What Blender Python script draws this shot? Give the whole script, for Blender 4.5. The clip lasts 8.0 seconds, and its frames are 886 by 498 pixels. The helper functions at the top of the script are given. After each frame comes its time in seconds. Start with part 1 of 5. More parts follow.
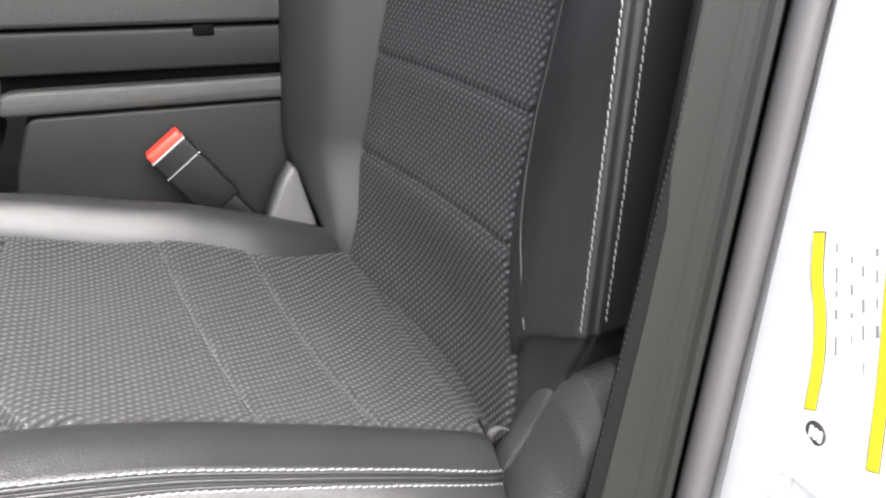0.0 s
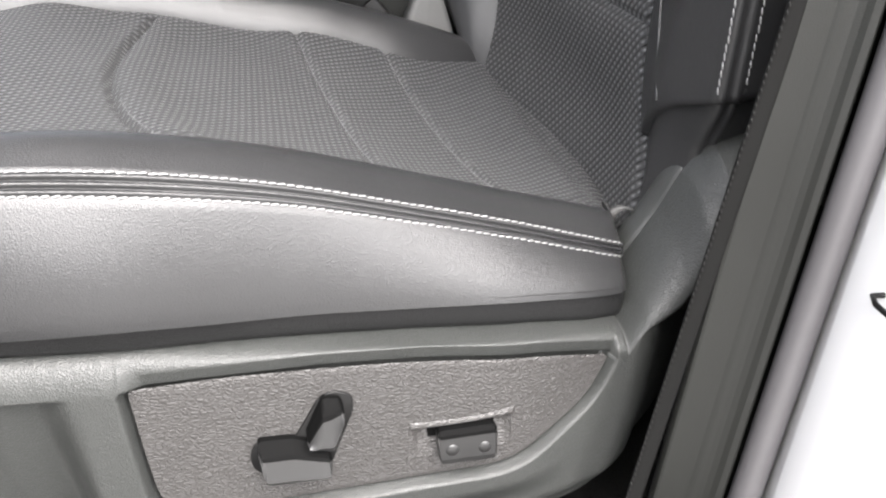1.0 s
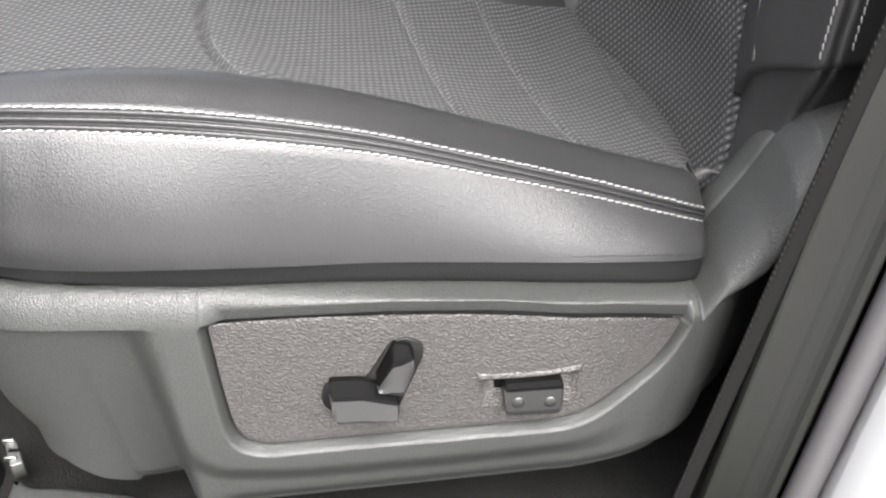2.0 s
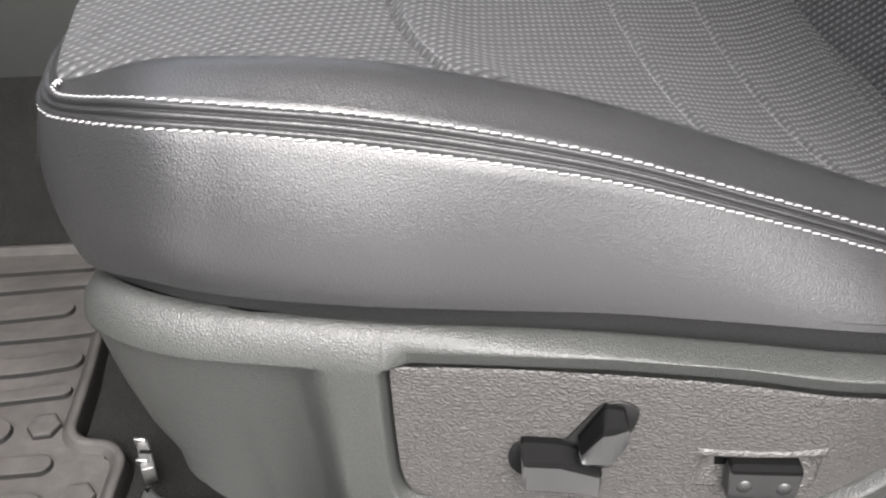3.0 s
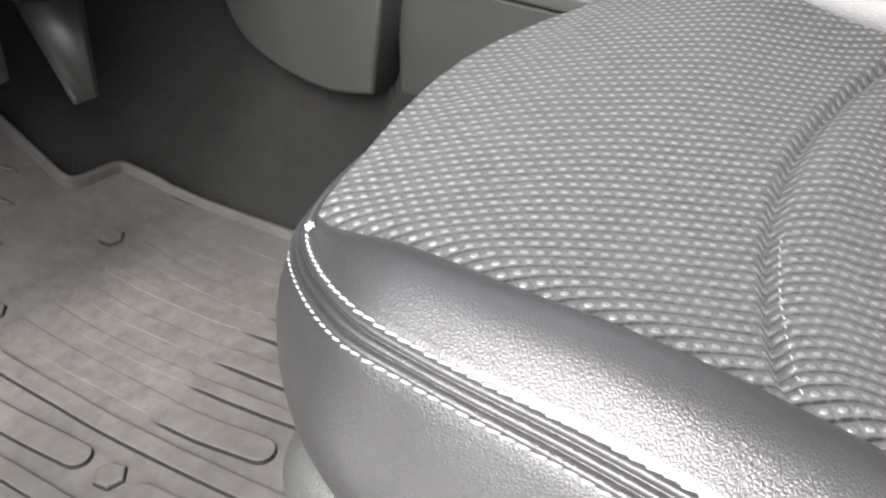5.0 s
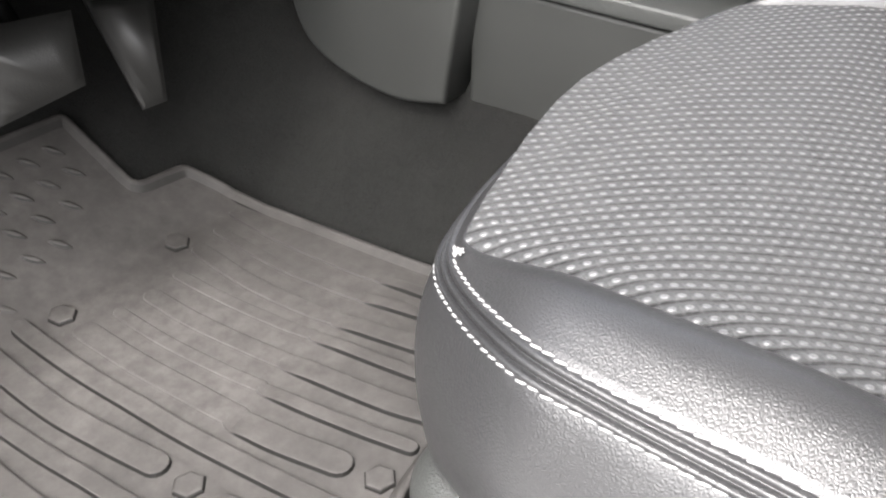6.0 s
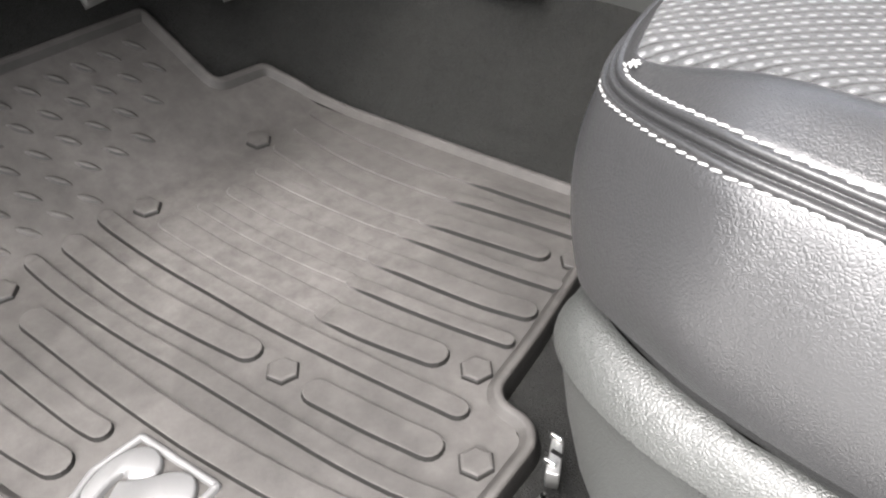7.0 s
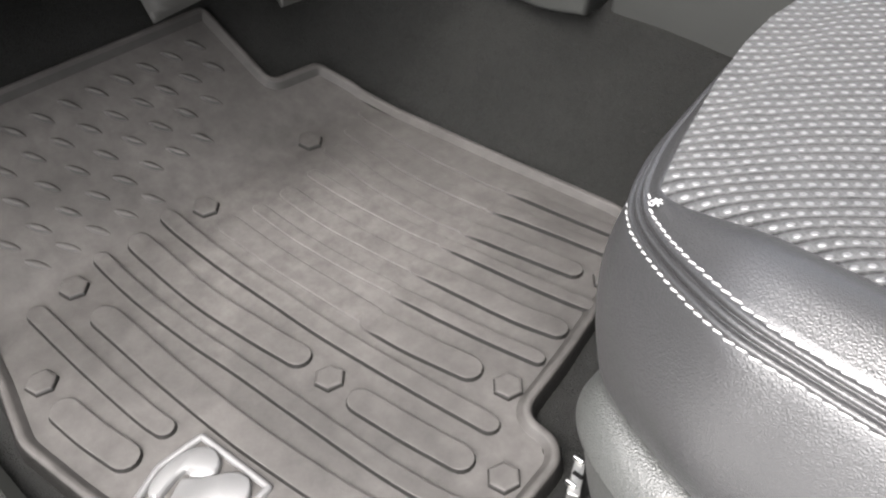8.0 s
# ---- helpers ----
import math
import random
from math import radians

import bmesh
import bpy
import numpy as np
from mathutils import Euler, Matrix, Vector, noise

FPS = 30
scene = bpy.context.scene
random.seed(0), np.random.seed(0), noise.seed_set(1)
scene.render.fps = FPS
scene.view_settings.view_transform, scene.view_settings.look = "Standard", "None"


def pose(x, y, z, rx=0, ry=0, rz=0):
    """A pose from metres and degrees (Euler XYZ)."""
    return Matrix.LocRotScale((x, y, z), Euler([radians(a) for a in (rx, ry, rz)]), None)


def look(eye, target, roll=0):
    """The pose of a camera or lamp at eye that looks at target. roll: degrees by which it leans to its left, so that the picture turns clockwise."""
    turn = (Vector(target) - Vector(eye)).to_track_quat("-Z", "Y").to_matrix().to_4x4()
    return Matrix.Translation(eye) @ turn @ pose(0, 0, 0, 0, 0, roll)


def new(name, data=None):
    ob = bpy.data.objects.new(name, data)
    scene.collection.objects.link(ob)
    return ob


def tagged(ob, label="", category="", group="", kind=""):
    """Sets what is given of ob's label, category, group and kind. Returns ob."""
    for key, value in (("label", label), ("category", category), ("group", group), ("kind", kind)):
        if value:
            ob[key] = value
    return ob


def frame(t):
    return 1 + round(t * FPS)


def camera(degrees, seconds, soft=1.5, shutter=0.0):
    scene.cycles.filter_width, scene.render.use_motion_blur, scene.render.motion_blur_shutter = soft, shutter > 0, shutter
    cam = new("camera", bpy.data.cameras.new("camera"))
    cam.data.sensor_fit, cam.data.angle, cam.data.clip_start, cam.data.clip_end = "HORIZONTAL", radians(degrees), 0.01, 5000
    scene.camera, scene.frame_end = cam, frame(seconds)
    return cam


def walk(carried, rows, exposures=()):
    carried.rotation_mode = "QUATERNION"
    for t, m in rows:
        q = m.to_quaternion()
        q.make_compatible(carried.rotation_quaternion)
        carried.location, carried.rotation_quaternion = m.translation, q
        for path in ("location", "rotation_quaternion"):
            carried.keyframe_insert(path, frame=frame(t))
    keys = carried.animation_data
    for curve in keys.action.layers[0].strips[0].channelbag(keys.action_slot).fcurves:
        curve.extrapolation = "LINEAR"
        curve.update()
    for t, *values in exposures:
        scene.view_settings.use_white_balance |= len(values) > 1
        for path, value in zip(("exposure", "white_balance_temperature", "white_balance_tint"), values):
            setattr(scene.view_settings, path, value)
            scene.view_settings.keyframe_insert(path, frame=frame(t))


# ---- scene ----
cam = camera(54.5, 8.0, soft=2.2)
PATH = [
    (0, (0.545, -0.371, 0.617), (1.24, 1.336, -0.159), 0.5),
    (0.2, (0.548, -0.39, 0.618), (1.129, 1.322, -0.237), -0.4),
    (0.5, (0.55, -0.403, 0.576), (1.016, 1.33, -0.306), -0.9),
    (1, (0.549, -0.405, 0.526), (0.901, 1.306, -0.449), -0.5),
    (1.2, (0.552, -0.405, 0.521), (0.86, 1.291, -0.493), -0.4),
    (2.3, (0.537, -0.391, 0.537), (0.686, 1.262, -0.58), 0.4),
    (2.5, (0.528, -0.38, 0.535), (0.641, 1.269, -0.591), 0.1),
    (2.7, (0.525, -0.357, 0.525), (0.548, 1.295, -0.603), -1.3),
    (3, (0.485, -0.299, 0.516), (0.446, 1.319, -0.658), 0.4),
    (3.5, (0.478, -0.229, 0.515), (0.057, 1.329, -0.667), 0.1),
    (4, (0.469, -0.184, 0.517), (-0.207, 1.276, -0.671), -0.7),
    (4.2, (0.487, -0.168, 0.526), (-0.292, 1.228, -0.675), -1.8),
    (5.3, (0.498, -0.134, 0.549), (-0.421, 1.175, -0.652), 0.6),
    (5.5, (0.489, -0.139, 0.556), (-0.434, 1.17, -0.642), 0.7),
    (6, (0.449, -0.157, 0.545), (-0.49, 1.137, -0.656), 0.4),
    (6.5, (0.428, -0.172, 0.522), (-0.525, 1.09, -0.703), 0.0),
    (7, (0.419, -0.192, 0.491), (-0.552, 0.985, -0.802), -0.7),
    (7.5, (0.414, -0.205, 0.5), (-0.559, 0.899, -0.854), -0.6),
    (8, (0.411, -0.184, 0.57), (-0.567, 0.863, -0.826), -0.8),
]
walk(cam, [(t, look(eye, target, roll)) for t, eye, target, roll in PATH], exposures=[(0.0, 2.55, 6400, 11), (1.0, 2.45, 6400, 11), (2.5, 2.45, 6400, 11), (3.0, 2.28, 6400, 11), (3.5, 2.27, 6400, 11), (4.0, 2.45, 6400, 11), (5.5, 2.74, 6400, 11), (6.0, 2.74, 6400, 11), (6.5, 2.93, 6400, 11), (7.0, 2.97, 6400, 11), (7.5, 2.95, 6400, 11), (8.0, 2.77, 6400, 11)])

# ---- light ----
world = bpy.data.worlds.new("world")
scene.world = world
world.use_nodes = True
wn = world.node_tree
sky = wn.nodes.new("ShaderNodeTexSky")
sky.sky_type = 'NISHITA'
sky.sun_disc = False
sky.dust_density = 6.0
sky.sun_elevation = radians(57)
sky.sun_rotation = radians(162)
haze = wn.nodes.new("ShaderNodeHueSaturation")      # thin white cloud
haze.inputs["Saturation"].default_value = 0.35
wn.links.new(sky.outputs[0], haze.inputs["Color"])
wn.links.new(haze.outputs[0], wn.nodes["Background"].inputs[0])
wn.nodes["Background"].inputs[1].default_value = 0.15

sun = new("sun", bpy.data.lights.new("sun", 'SUN'))
sun.data.energy = 2.9
sun.data.angle = radians(92)
sun.data.color = (1.0, 0.95, 0.9)
sun.matrix_basis = look((0.54, -0.54, 1.24), (0.35, 0.05, 0.25))


# ---- materials ----
def material(name, color, rough=0.5, metal=0.0, grain=0.0, grain_scale=600.0, stain=0.15, stain_scale=9.0, spec=0.5, sheen=0.0, coat=0.0, tint=(1, 1, 1), stretch=(1, 1, 1)):
    """A surface with fine relief and stains at a larger scale."""
    m = bpy.data.materials.new(name)
    m.use_nodes = True
    t = m.node_tree
    b = t.nodes["Principled BSDF"]
    b.inputs["Roughness"].default_value = rough
    b.inputs["Metallic"].default_value = metal
    b.inputs["Specular IOR Level"].default_value = spec
    b.inputs["Sheen Weight"].default_value = sheen
    b.inputs["Coat Weight"].default_value = coat
    tc = t.nodes.new("ShaderNodeTexCoord")
    n = t.nodes.new("ShaderNodeTexNoise")
    n.inputs["Scale"].default_value = stain_scale
    n.inputs["Detail"].default_value = 6
    t.links.new(tc.outputs["Object"], n.inputs["Vector"])
    mix = t.nodes.new("ShaderNodeMix")
    mix.data_type = 'RGBA'
    mix.inputs[6].default_value = (*[c * (1 - stain) for c in color], 1)
    mix.inputs[7].default_value = (*[min(1, c * (1 + stain) * k) for c, k in zip(color, tint)], 1)
    t.links.new(n.outputs["Fac"], mix.inputs[0])
    t.links.new(mix.outputs[2], b.inputs["Base Color"])
    rr = t.nodes.new("ShaderNodeMapRange")
    rr.inputs[3].default_value = rough * 0.85
    rr.inputs[4].default_value = min(1, rough * 1.15)
    t.links.new(n.outputs["Fac"], rr.inputs[0])
    t.links.new(rr.outputs[0], b.inputs["Roughness"])
    if grain:
        place = t.nodes.new("ShaderNodeMapping")
        place.inputs["Scale"].default_value = stretch
        t.links.new(tc.outputs["Object"], place.inputs["Vector"])
        warp = t.nodes.new("ShaderNodeTexNoise")
        warp.inputs["Scale"].default_value = grain_scale * 0.45
        warp.inputs["Detail"].default_value = 2
        t.links.new(place.outputs[0], warp.inputs["Vector"])
        bent = t.nodes.new("ShaderNodeVectorMath")
        bent.operation = 'MULTIPLY_ADD'
        bent.inputs[1].default_value = (1.6 / grain_scale,) * 3
        t.links.new(warp.outputs["Color"], bent.inputs[0])
        t.links.new(place.outputs[0], bent.inputs[2])
        g = t.nodes.new("ShaderNodeTexVoronoi")
        g.feature = 'DISTANCE_TO_EDGE'
        g.inputs["Scale"].default_value = grain_scale
        t.links.new(bent.outputs[0], g.inputs["Vector"])
        plump = t.nodes.new("ShaderNodeMapRange")
        plump.interpolation_type = 'SMOOTHSTEP'
        for k, q in enumerate((0.0, 0.30, 0.0, 1.0)):
            plump.inputs[k + 1].default_value = q
        t.links.new(g.outputs["Distance"], plump.inputs[0])
        fine = t.nodes.new("ShaderNodeTexNoise")
        fine.inputs["Scale"].default_value = grain_scale * 0.6
        fine.inputs["Detail"].default_value = 5
        t.links.new(place.outputs[0], fine.inputs["Vector"])
        add = t.nodes.new("ShaderNodeMath")
        add.operation = 'MULTIPLY_ADD'
        add.inputs[1].default_value = 0.8
        t.links.new(fine.outputs["Fac"], add.inputs[0])
        t.links.new(plump.outputs[0], add.inputs[2])
        bump = t.nodes.new("ShaderNodeBump")
        bump.inputs["Strength"].default_value = grain
        bump.inputs["Distance"].default_value = 0.35 / grain_scale
        t.links.new(add.outputs[0], bump.inputs["Height"])
        t.links.new(bump.outputs[0], b.inputs["Normal"])
    return m


def woven(name, color, thread, px, py, strength):
    """Seat cloth: staggered raised loops over a dark ground, laid out along the mesh's own UV in metres."""
    m = bpy.data.materials.new(name)
    m.use_nodes = True
    t = m.node_tree
    b = t.nodes["Principled BSDF"]
    b.inputs["Roughness"].default_value = 0.40
    b.inputs["Specular IOR Level"].default_value = 0.9
    b.inputs["Sheen Weight"].default_value = 0.05
    uv = t.nodes.new("ShaderNodeUVMap")
    sep = t.nodes.new("ShaderNodeSeparateXYZ")
    t.links.new(uv.outputs[0], sep.inputs[0])

    def calc(op, a, c=None):
        node = t.nodes.new("ShaderNodeMath")
        node.operation = op
        for k, v in enumerate((a, c)):
            if v is None:
                continue
            if isinstance(v, (int, float)):
                node.inputs[k].default_value = v
            else:
                t.links.new(v, node.inputs[k])
        return node.outputs[0]
    s, q = calc('DIVIDE', sep.outputs[0], px), calc('DIVIDE', sep.outputs[1], py)
    along, across = calc('ADD', s, q), calc('SUBTRACT', q, s)      # cords run slantwise, cut into short loops

    def swell(a, power):
        return calc('POWER', calc('ABSOLUTE', calc('SINE', calc('MULTIPLY', a, math.pi))), power)
    cord, cut_up = swell(across, 1.0), swell(along, 1.0)
    loops = calc('MULTIPLY', cord, calc('ADD', calc('MULTIPLY', cut_up, 0.35), 0.65))
    tc = t.nodes.new("ShaderNodeTexCoord")
    n = t.nodes.new("ShaderNodeTexNoise")
    n.inputs["Scale"].default_value = 900
    n.inputs["Detail"].default_value = 4
    t.links.new(tc.outputs["Object"], n.inputs["Vector"])
    n2 = t.nodes.new("ShaderNodeTexNoise")
    n2.inputs["Scale"].default_value = 150
    n2.inputs["Detail"].default_value = 2
    t.links.new(tc.outputs["Object"], n2.inputs["Vector"])
    def between(x, lo, hi):
        node = t.nodes.new("ShaderNodeMapRange")
        node.interpolation_type = 'SMOOTHSTEP'
        node.inputs[1].default_value, node.inputs[2].default_value = lo, hi
        t.links.new(x, node.inputs[0])
        return node.outputs[0]
    fibre = calc('ADD', calc('MULTIPLY', calc('SUBTRACT', n2.outputs["Fac"], 0.5), 0.5), calc('MULTIPLY', calc('SUBTRACT', n.outputs["Fac"], 0.5), 0.7))
    # dark ground with painted shade between cords; dots paint glints into the yarn colour
    cord_shade = calc('MULTIPLY', between(calc('SUBTRACT', 1.0, cord), 0.43, 0.85), calc('ADD', calc('MULTIPLY', between(cut_up, 0.05, 0.6), 0.45), 0.55))
    dot = between(calc('MULTIPLY', cord, calc('POWER', cut_up, 0.42)), 0.74, 0.97)
    ramp = t.nodes.new("ShaderNodeValToRGB")
    for e, place, c in zip(ramp.color_ramp.elements, (0.0, 0.55), (color, thread)):
        e.position, e.color = place, (*c, 1)
    silver = ramp.color_ramp.elements.new(1.0)
    silver.color = (*[1.6 * c for c in thread], 1)
    t.links.new(calc('ADD', calc('ADD', calc('MULTIPLY', calc('SUBTRACT', 1.0, cord_shade), 0.5), calc('MULTIPLY', dot, 0.42)), calc('MULTIPLY', fibre, 0.5)), ramp.inputs[0])
    t.links.new(ramp.outputs[0], b.inputs["Base Color"])
    # the crown of each loop is smooth yarn with a painted glint, the rest is matt
    for socket, row in (("Specular IOR Level", (0.2, 0.9, 0.15, 1.0)), ("Roughness", (0.2, 0.9, 0.70, 0.28))):
        crown = t.nodes.new("ShaderNodeMapRange")
        for k, x in enumerate(row):
            crown.inputs[k + 1].default_value = x
        t.links.new(dot, crown.inputs[0])
        t.links.new(crown.outputs[0], b.inputs[socket])
    bump = t.nodes.new("ShaderNodeBump")
    bump.inputs["Strength"].default_value = strength
    bump.inputs["Distance"].default_value = 0.0018
    t.links.new(calc('ADD', calc('ADD', loops, calc('MULTIPLY', dot, 0.25)), calc('MULTIPLY', n.outputs["Fac"], 0.3)), bump.inputs["Height"])
    t.links.new(bump.outputs[0], b.inputs["Normal"])
    return m


LEATHER = material("black_leather", (0.021, 0.0212, 0.0218), 0.31, grain=0.22, grain_scale=680, stain=0.2)
CLOTH = woven("seat_cloth", (0.005, 0.005, 0.0052), (0.043, 0.044, 0.045), 0.0091, 0.0079, 0.85)
THREAD = material("silver_thread", (0.24, 0.24, 0.24), 0.5, grain=0.3, grain_scale=1500)
GREYTHREAD = material("grey_thread", (0.14, 0.141, 0.143), 0.6, grain=0.3, grain_scale=1500)
STRIP = material("skirt_vinyl", (0.0095, 0.0096, 0.0098), 0.5, spec=0.28, grain=0.3, grain_scale=650)
PLASTIC = material("grained_grey_plastic", (0.031, 0.0325, 0.031), 0.42, grain=0.38, grain_scale=600)
PANEL = material("grained_switch_panel", (0.038, 0.0362, 0.035), 0.38, grain=0.58, grain_scale=500, stretch=(0.55, 1, 1))
GLOSS = material("satin_black_plastic", (0.008, 0.008, 0.008), 0.30, spec=0.22, grain=0.08, grain_scale=900)
STACK = material("dark_stack_plastic", (0.021, 0.022, 0.0208), 0.45, grain=0.2, grain_scale=900)
SWITCH = material("satin_switch_plastic", (0.019, 0.019, 0.019), 0.30, grain=0.08, grain_scale=900)
# near-black for black parts; also painted shade in recesses, gaps and the footwell
DARK = material("black_and_shade", (0.003, 0.003, 0.003), 0.7, spec=0.05)
RUBBER = material("dusty_rubber", (0.0055, 0.0055, 0.0054), 0.6, spec=0.2, grain=0.2, grain_scale=700, stain=0.35, stain_scale=7, tint=(1.15, 1.08, 1.0))


def dusty(m, dust, amount, heel=None):
    """Lays pale dust in soft patches over a material's own colour, and a scuffed patch round heel."""
    t = m.node_tree
    b = t.nodes["Principled BSDF"]
    base = b.inputs["Base Color"].links[0].from_socket
    tc = t.nodes.new("ShaderNodeTexCoord")
    mask = None
    for scale, detail, lo, hi in ((5.5, 9.0, 0.05, 0.80), (60.0, 8.0, 0.15, 0.75)):
        n = t.nodes.new("ShaderNodeTexNoise")
        n.inputs["Scale"].default_value = scale
        n.inputs["Detail"].default_value = detail
        n.inputs["Roughness"].default_value = 0.65
        t.links.new(tc.outputs["Object"], n.inputs["Vector"])
        r = t.nodes.new("ShaderNodeMapRange")
        r.inputs[1].default_value, r.inputs[2].default_value = lo, hi
        t.links.new(n.outputs["Fac"], r.inputs[0])
        if mask is None:
            mask = r.outputs[0]
        else:
            mul = t.nodes.new("ShaderNodeMath")
            mul.operation = 'MULTIPLY_ADD'
            t.links.new(mask, mul.inputs[0])
            t.links.new(r.outputs[0], mul.inputs[1])
            half = t.nodes.new("ShaderNodeMath")
            half.operation = 'MULTIPLY'
            half.inputs[1].default_value = 0.65
            t.links.new(mask, half.inputs[0])
            t.links.new(half.outputs[0], mul.inputs[2])
            mask = mul.outputs[0]
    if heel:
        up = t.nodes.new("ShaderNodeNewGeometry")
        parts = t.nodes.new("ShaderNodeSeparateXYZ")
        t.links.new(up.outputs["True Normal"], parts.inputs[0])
        lies = t.nodes.new("ShaderNodeMapRange")      # dust lies on the flats; steep sides left black, which also paints shade there
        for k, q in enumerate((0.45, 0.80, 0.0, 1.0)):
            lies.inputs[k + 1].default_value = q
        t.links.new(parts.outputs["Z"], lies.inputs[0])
        far_off = t.nodes.new("ShaderNodeVectorMath")
        far_off.operation = 'DISTANCE'
        far_off.inputs[1].default_value = heel
        geo = t.nodes.new("ShaderNodeNewGeometry")
        t.links.new(geo.outputs["Position"], far_off.inputs[0])
        worn = t.nodes.new("ShaderNodeMapRange")
        worn.interpolation_type = 'SMOOTHSTEP'
        for k, q in enumerate((0.19, 0.03, 0.0, 0.62)):
            worn.inputs[k + 1].default_value = q
        t.links.new(far_off.outputs["Value"], worn.inputs[0])
        scuff = t.nodes.new("ShaderNodeMath")
        scuff.operation = 'MULTIPLY_ADD'
        t.links.new(worn.outputs[0], scuff.inputs[0])
        t.links.new(r.outputs[0], scuff.inputs[1])
        t.links.new(mask, scuff.inputs[2])
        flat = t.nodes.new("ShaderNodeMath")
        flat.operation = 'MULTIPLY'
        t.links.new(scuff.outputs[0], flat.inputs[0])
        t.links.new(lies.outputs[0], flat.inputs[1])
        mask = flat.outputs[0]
    amt = t.nodes.new("ShaderNodeMath")
    amt.use_clamp = True
    amt.operation = 'MULTIPLY'
    amt.inputs[1].default_value = amount
    t.links.new(mask, amt.inputs[0])
    mix = t.nodes.new("ShaderNodeMix")
    mix.data_type = 'RGBA'
    mix.inputs[7].default_value = (*dust, 1)
    t.links.new(amt.outputs[0], mix.inputs[0])
    t.links.new(base, mix.inputs[6])
    t.links.new(mix.outputs[2], b.inputs["Base Color"])


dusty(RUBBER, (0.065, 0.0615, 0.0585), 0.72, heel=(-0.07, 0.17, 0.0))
CARPET = material("black_carpet", (0.0047, 0.0049, 0.0046), 0.95, grain=1.0, grain_scale=500, stain=0.85, stain_scale=170, spec=0.06, sheen=0.02)
dusty(CARPET, (0.030, 0.030, 0.028), 0.24)
TRIM = material("pillar_trim", (0.012, 0.0125, 0.0115), 0.45, grain=0.12, grain_scale=700, spec=0.22)
PILLAR = material("dark_pillar_trim", (0.0105, 0.0110, 0.0099), 0.42, grain=0.15, grain_scale=800, spec=0.25)
SEAL = material("rubber_seal", (0.075, 0.072, 0.075), 0.40, grain=0.1, grain_scale=800)
PAINT = material("white_paint", (0.84, 0.84, 0.84), 0.25, coat=0.5, stain=0.03)
RED = material("red_button", (0.75, 0.05, 0.03), 0.35)
SLOTTED = material("zinc_plate", (0.16, 0.16, 0.155), 0.42, metal=0.7, grain=0.1)
METAL = material("bare_steel", (0.45, 0.45, 0.44), 0.32, metal=1.0, grain=0.1)
SILVER = material("silver_trim", (0.40, 0.40, 0.41), 0.35, metal=0.6)
BADGE = material("moulded_silver", (0.095, 0.095, 0.095), 0.4, metal=0.2, grain=0.1, grain_scale=600)
LABELW = material("label_paper", (0.82, 0.81, 0.8), 0.5, stain=0.02)
YELLOW = material("yellow_print", (0.42, 0.38, 0.015), 0.5, stain=0.05)
FOLD = material("worn_grey_vinyl", (0.032, 0.032, 0.031), 0.5, grain=0.3, grain_scale=700)
PIPING = material("grey_piping", (0.026, 0.0265, 0.027), 0.45)
PALE = material("pale_plastic", (0.09, 0.09, 0.088), 0.45, grain=0.2, grain_scale=500)
INK = material("grey_print", (0.05, 0.045, 0.05), 0.6)
FAINT = material("faint_print", (0.20, 0.19, 0.20), 0.6)
CONCRETE = material("worn_concrete", (0.29, 0.286, 0.278), 0.85, grain=0.2, grain_scale=60)
LINER = material("headliner", (0.42, 0.42, 0.405), 0.9, grain=0.2, grain_scale=500)
WEBBING = material("belt_webbing", (0.006, 0.006, 0.0058), 0.8, spec=0.1, grain=0.3, grain_scale=1200)
BELTEDGE = material("belt_edge", (0.012, 0.012, 0.0115), 0.7, spec=0.2)
ALARM = material("pedal_rubber", (0.016, 0.016, 0.015), 0.5, grain=0.1, grain_scale=400)


# ---- mesh helpers ----
def part(name, bm, mat, parent=None, label="", smooth=True):
    """Links a bmesh, or (verts, faces), as one mesh object."""
    me = bpy.data.meshes.new(name)
    if isinstance(bm, tuple):
        me.from_pydata([tuple(map(float, v)) for v in bm[0]], [], [tuple(f) for f in bm[1]])
    else:
        bm.to_mesh(me)
        bm.free()
    me.validate()
    me.update()
    me.materials.append(mat)
    me.polygons.foreach_set("use_smooth", [smooth] * len(me.polygons))
    ob = new(name, me)
    if parent:
        ob.parent = parent
    if label:
        tagged(ob, label)
    return ob


def thing(name, place, label, category, group="", kind=""):
    ob = new(name)
    ob.location = place
    ob.empty_display_size = 0.05
    return tagged(ob, label, category, group, kind)


def under(child, parent):
    """Keeps the child's vertices where they are in the world."""
    child.matrix_parent_inverse = Matrix.Translation(parent.location).inverted()
    return child


def piece(name, bm, mat, parent, label="", smooth=True):
    ob = part(name, bm, mat, parent, label, smooth)
    if parent.data is None:
        ob.matrix_parent_inverse = Matrix.Translation(-parent.location)
    return ob


def grid_faces(nu, nv, closed=False):
    out = []
    for i in range(nu - 1):
        for j in range(nv - (0 if closed else 1)):
            k = (j + 1) % nv
            out.append((i * nv + j, (i + 1) * nv + j, (i + 1) * nv + k, i * nv + k))
    return out


def spline(knots, n):
    """Catmull-Rom through the knots, n samples."""
    k = np.array(knots, float)
    k = np.vstack([2 * k[0] - k[1], k, 2 * k[-1] - k[-2]])
    out = []
    for s in np.linspace(0, len(k) - 3 - 1e-9, n):
        i = int(s)
        f = s - i
        a, b, c, d = k[i:i + 4]
        out.append(0.5 * (2 * b + (c - a) * f + (2 * a - 5 * b + 4 * c - d) * f * f + (3 * b - a - 3 * c + d) * f ** 3))
    return np.array(out)


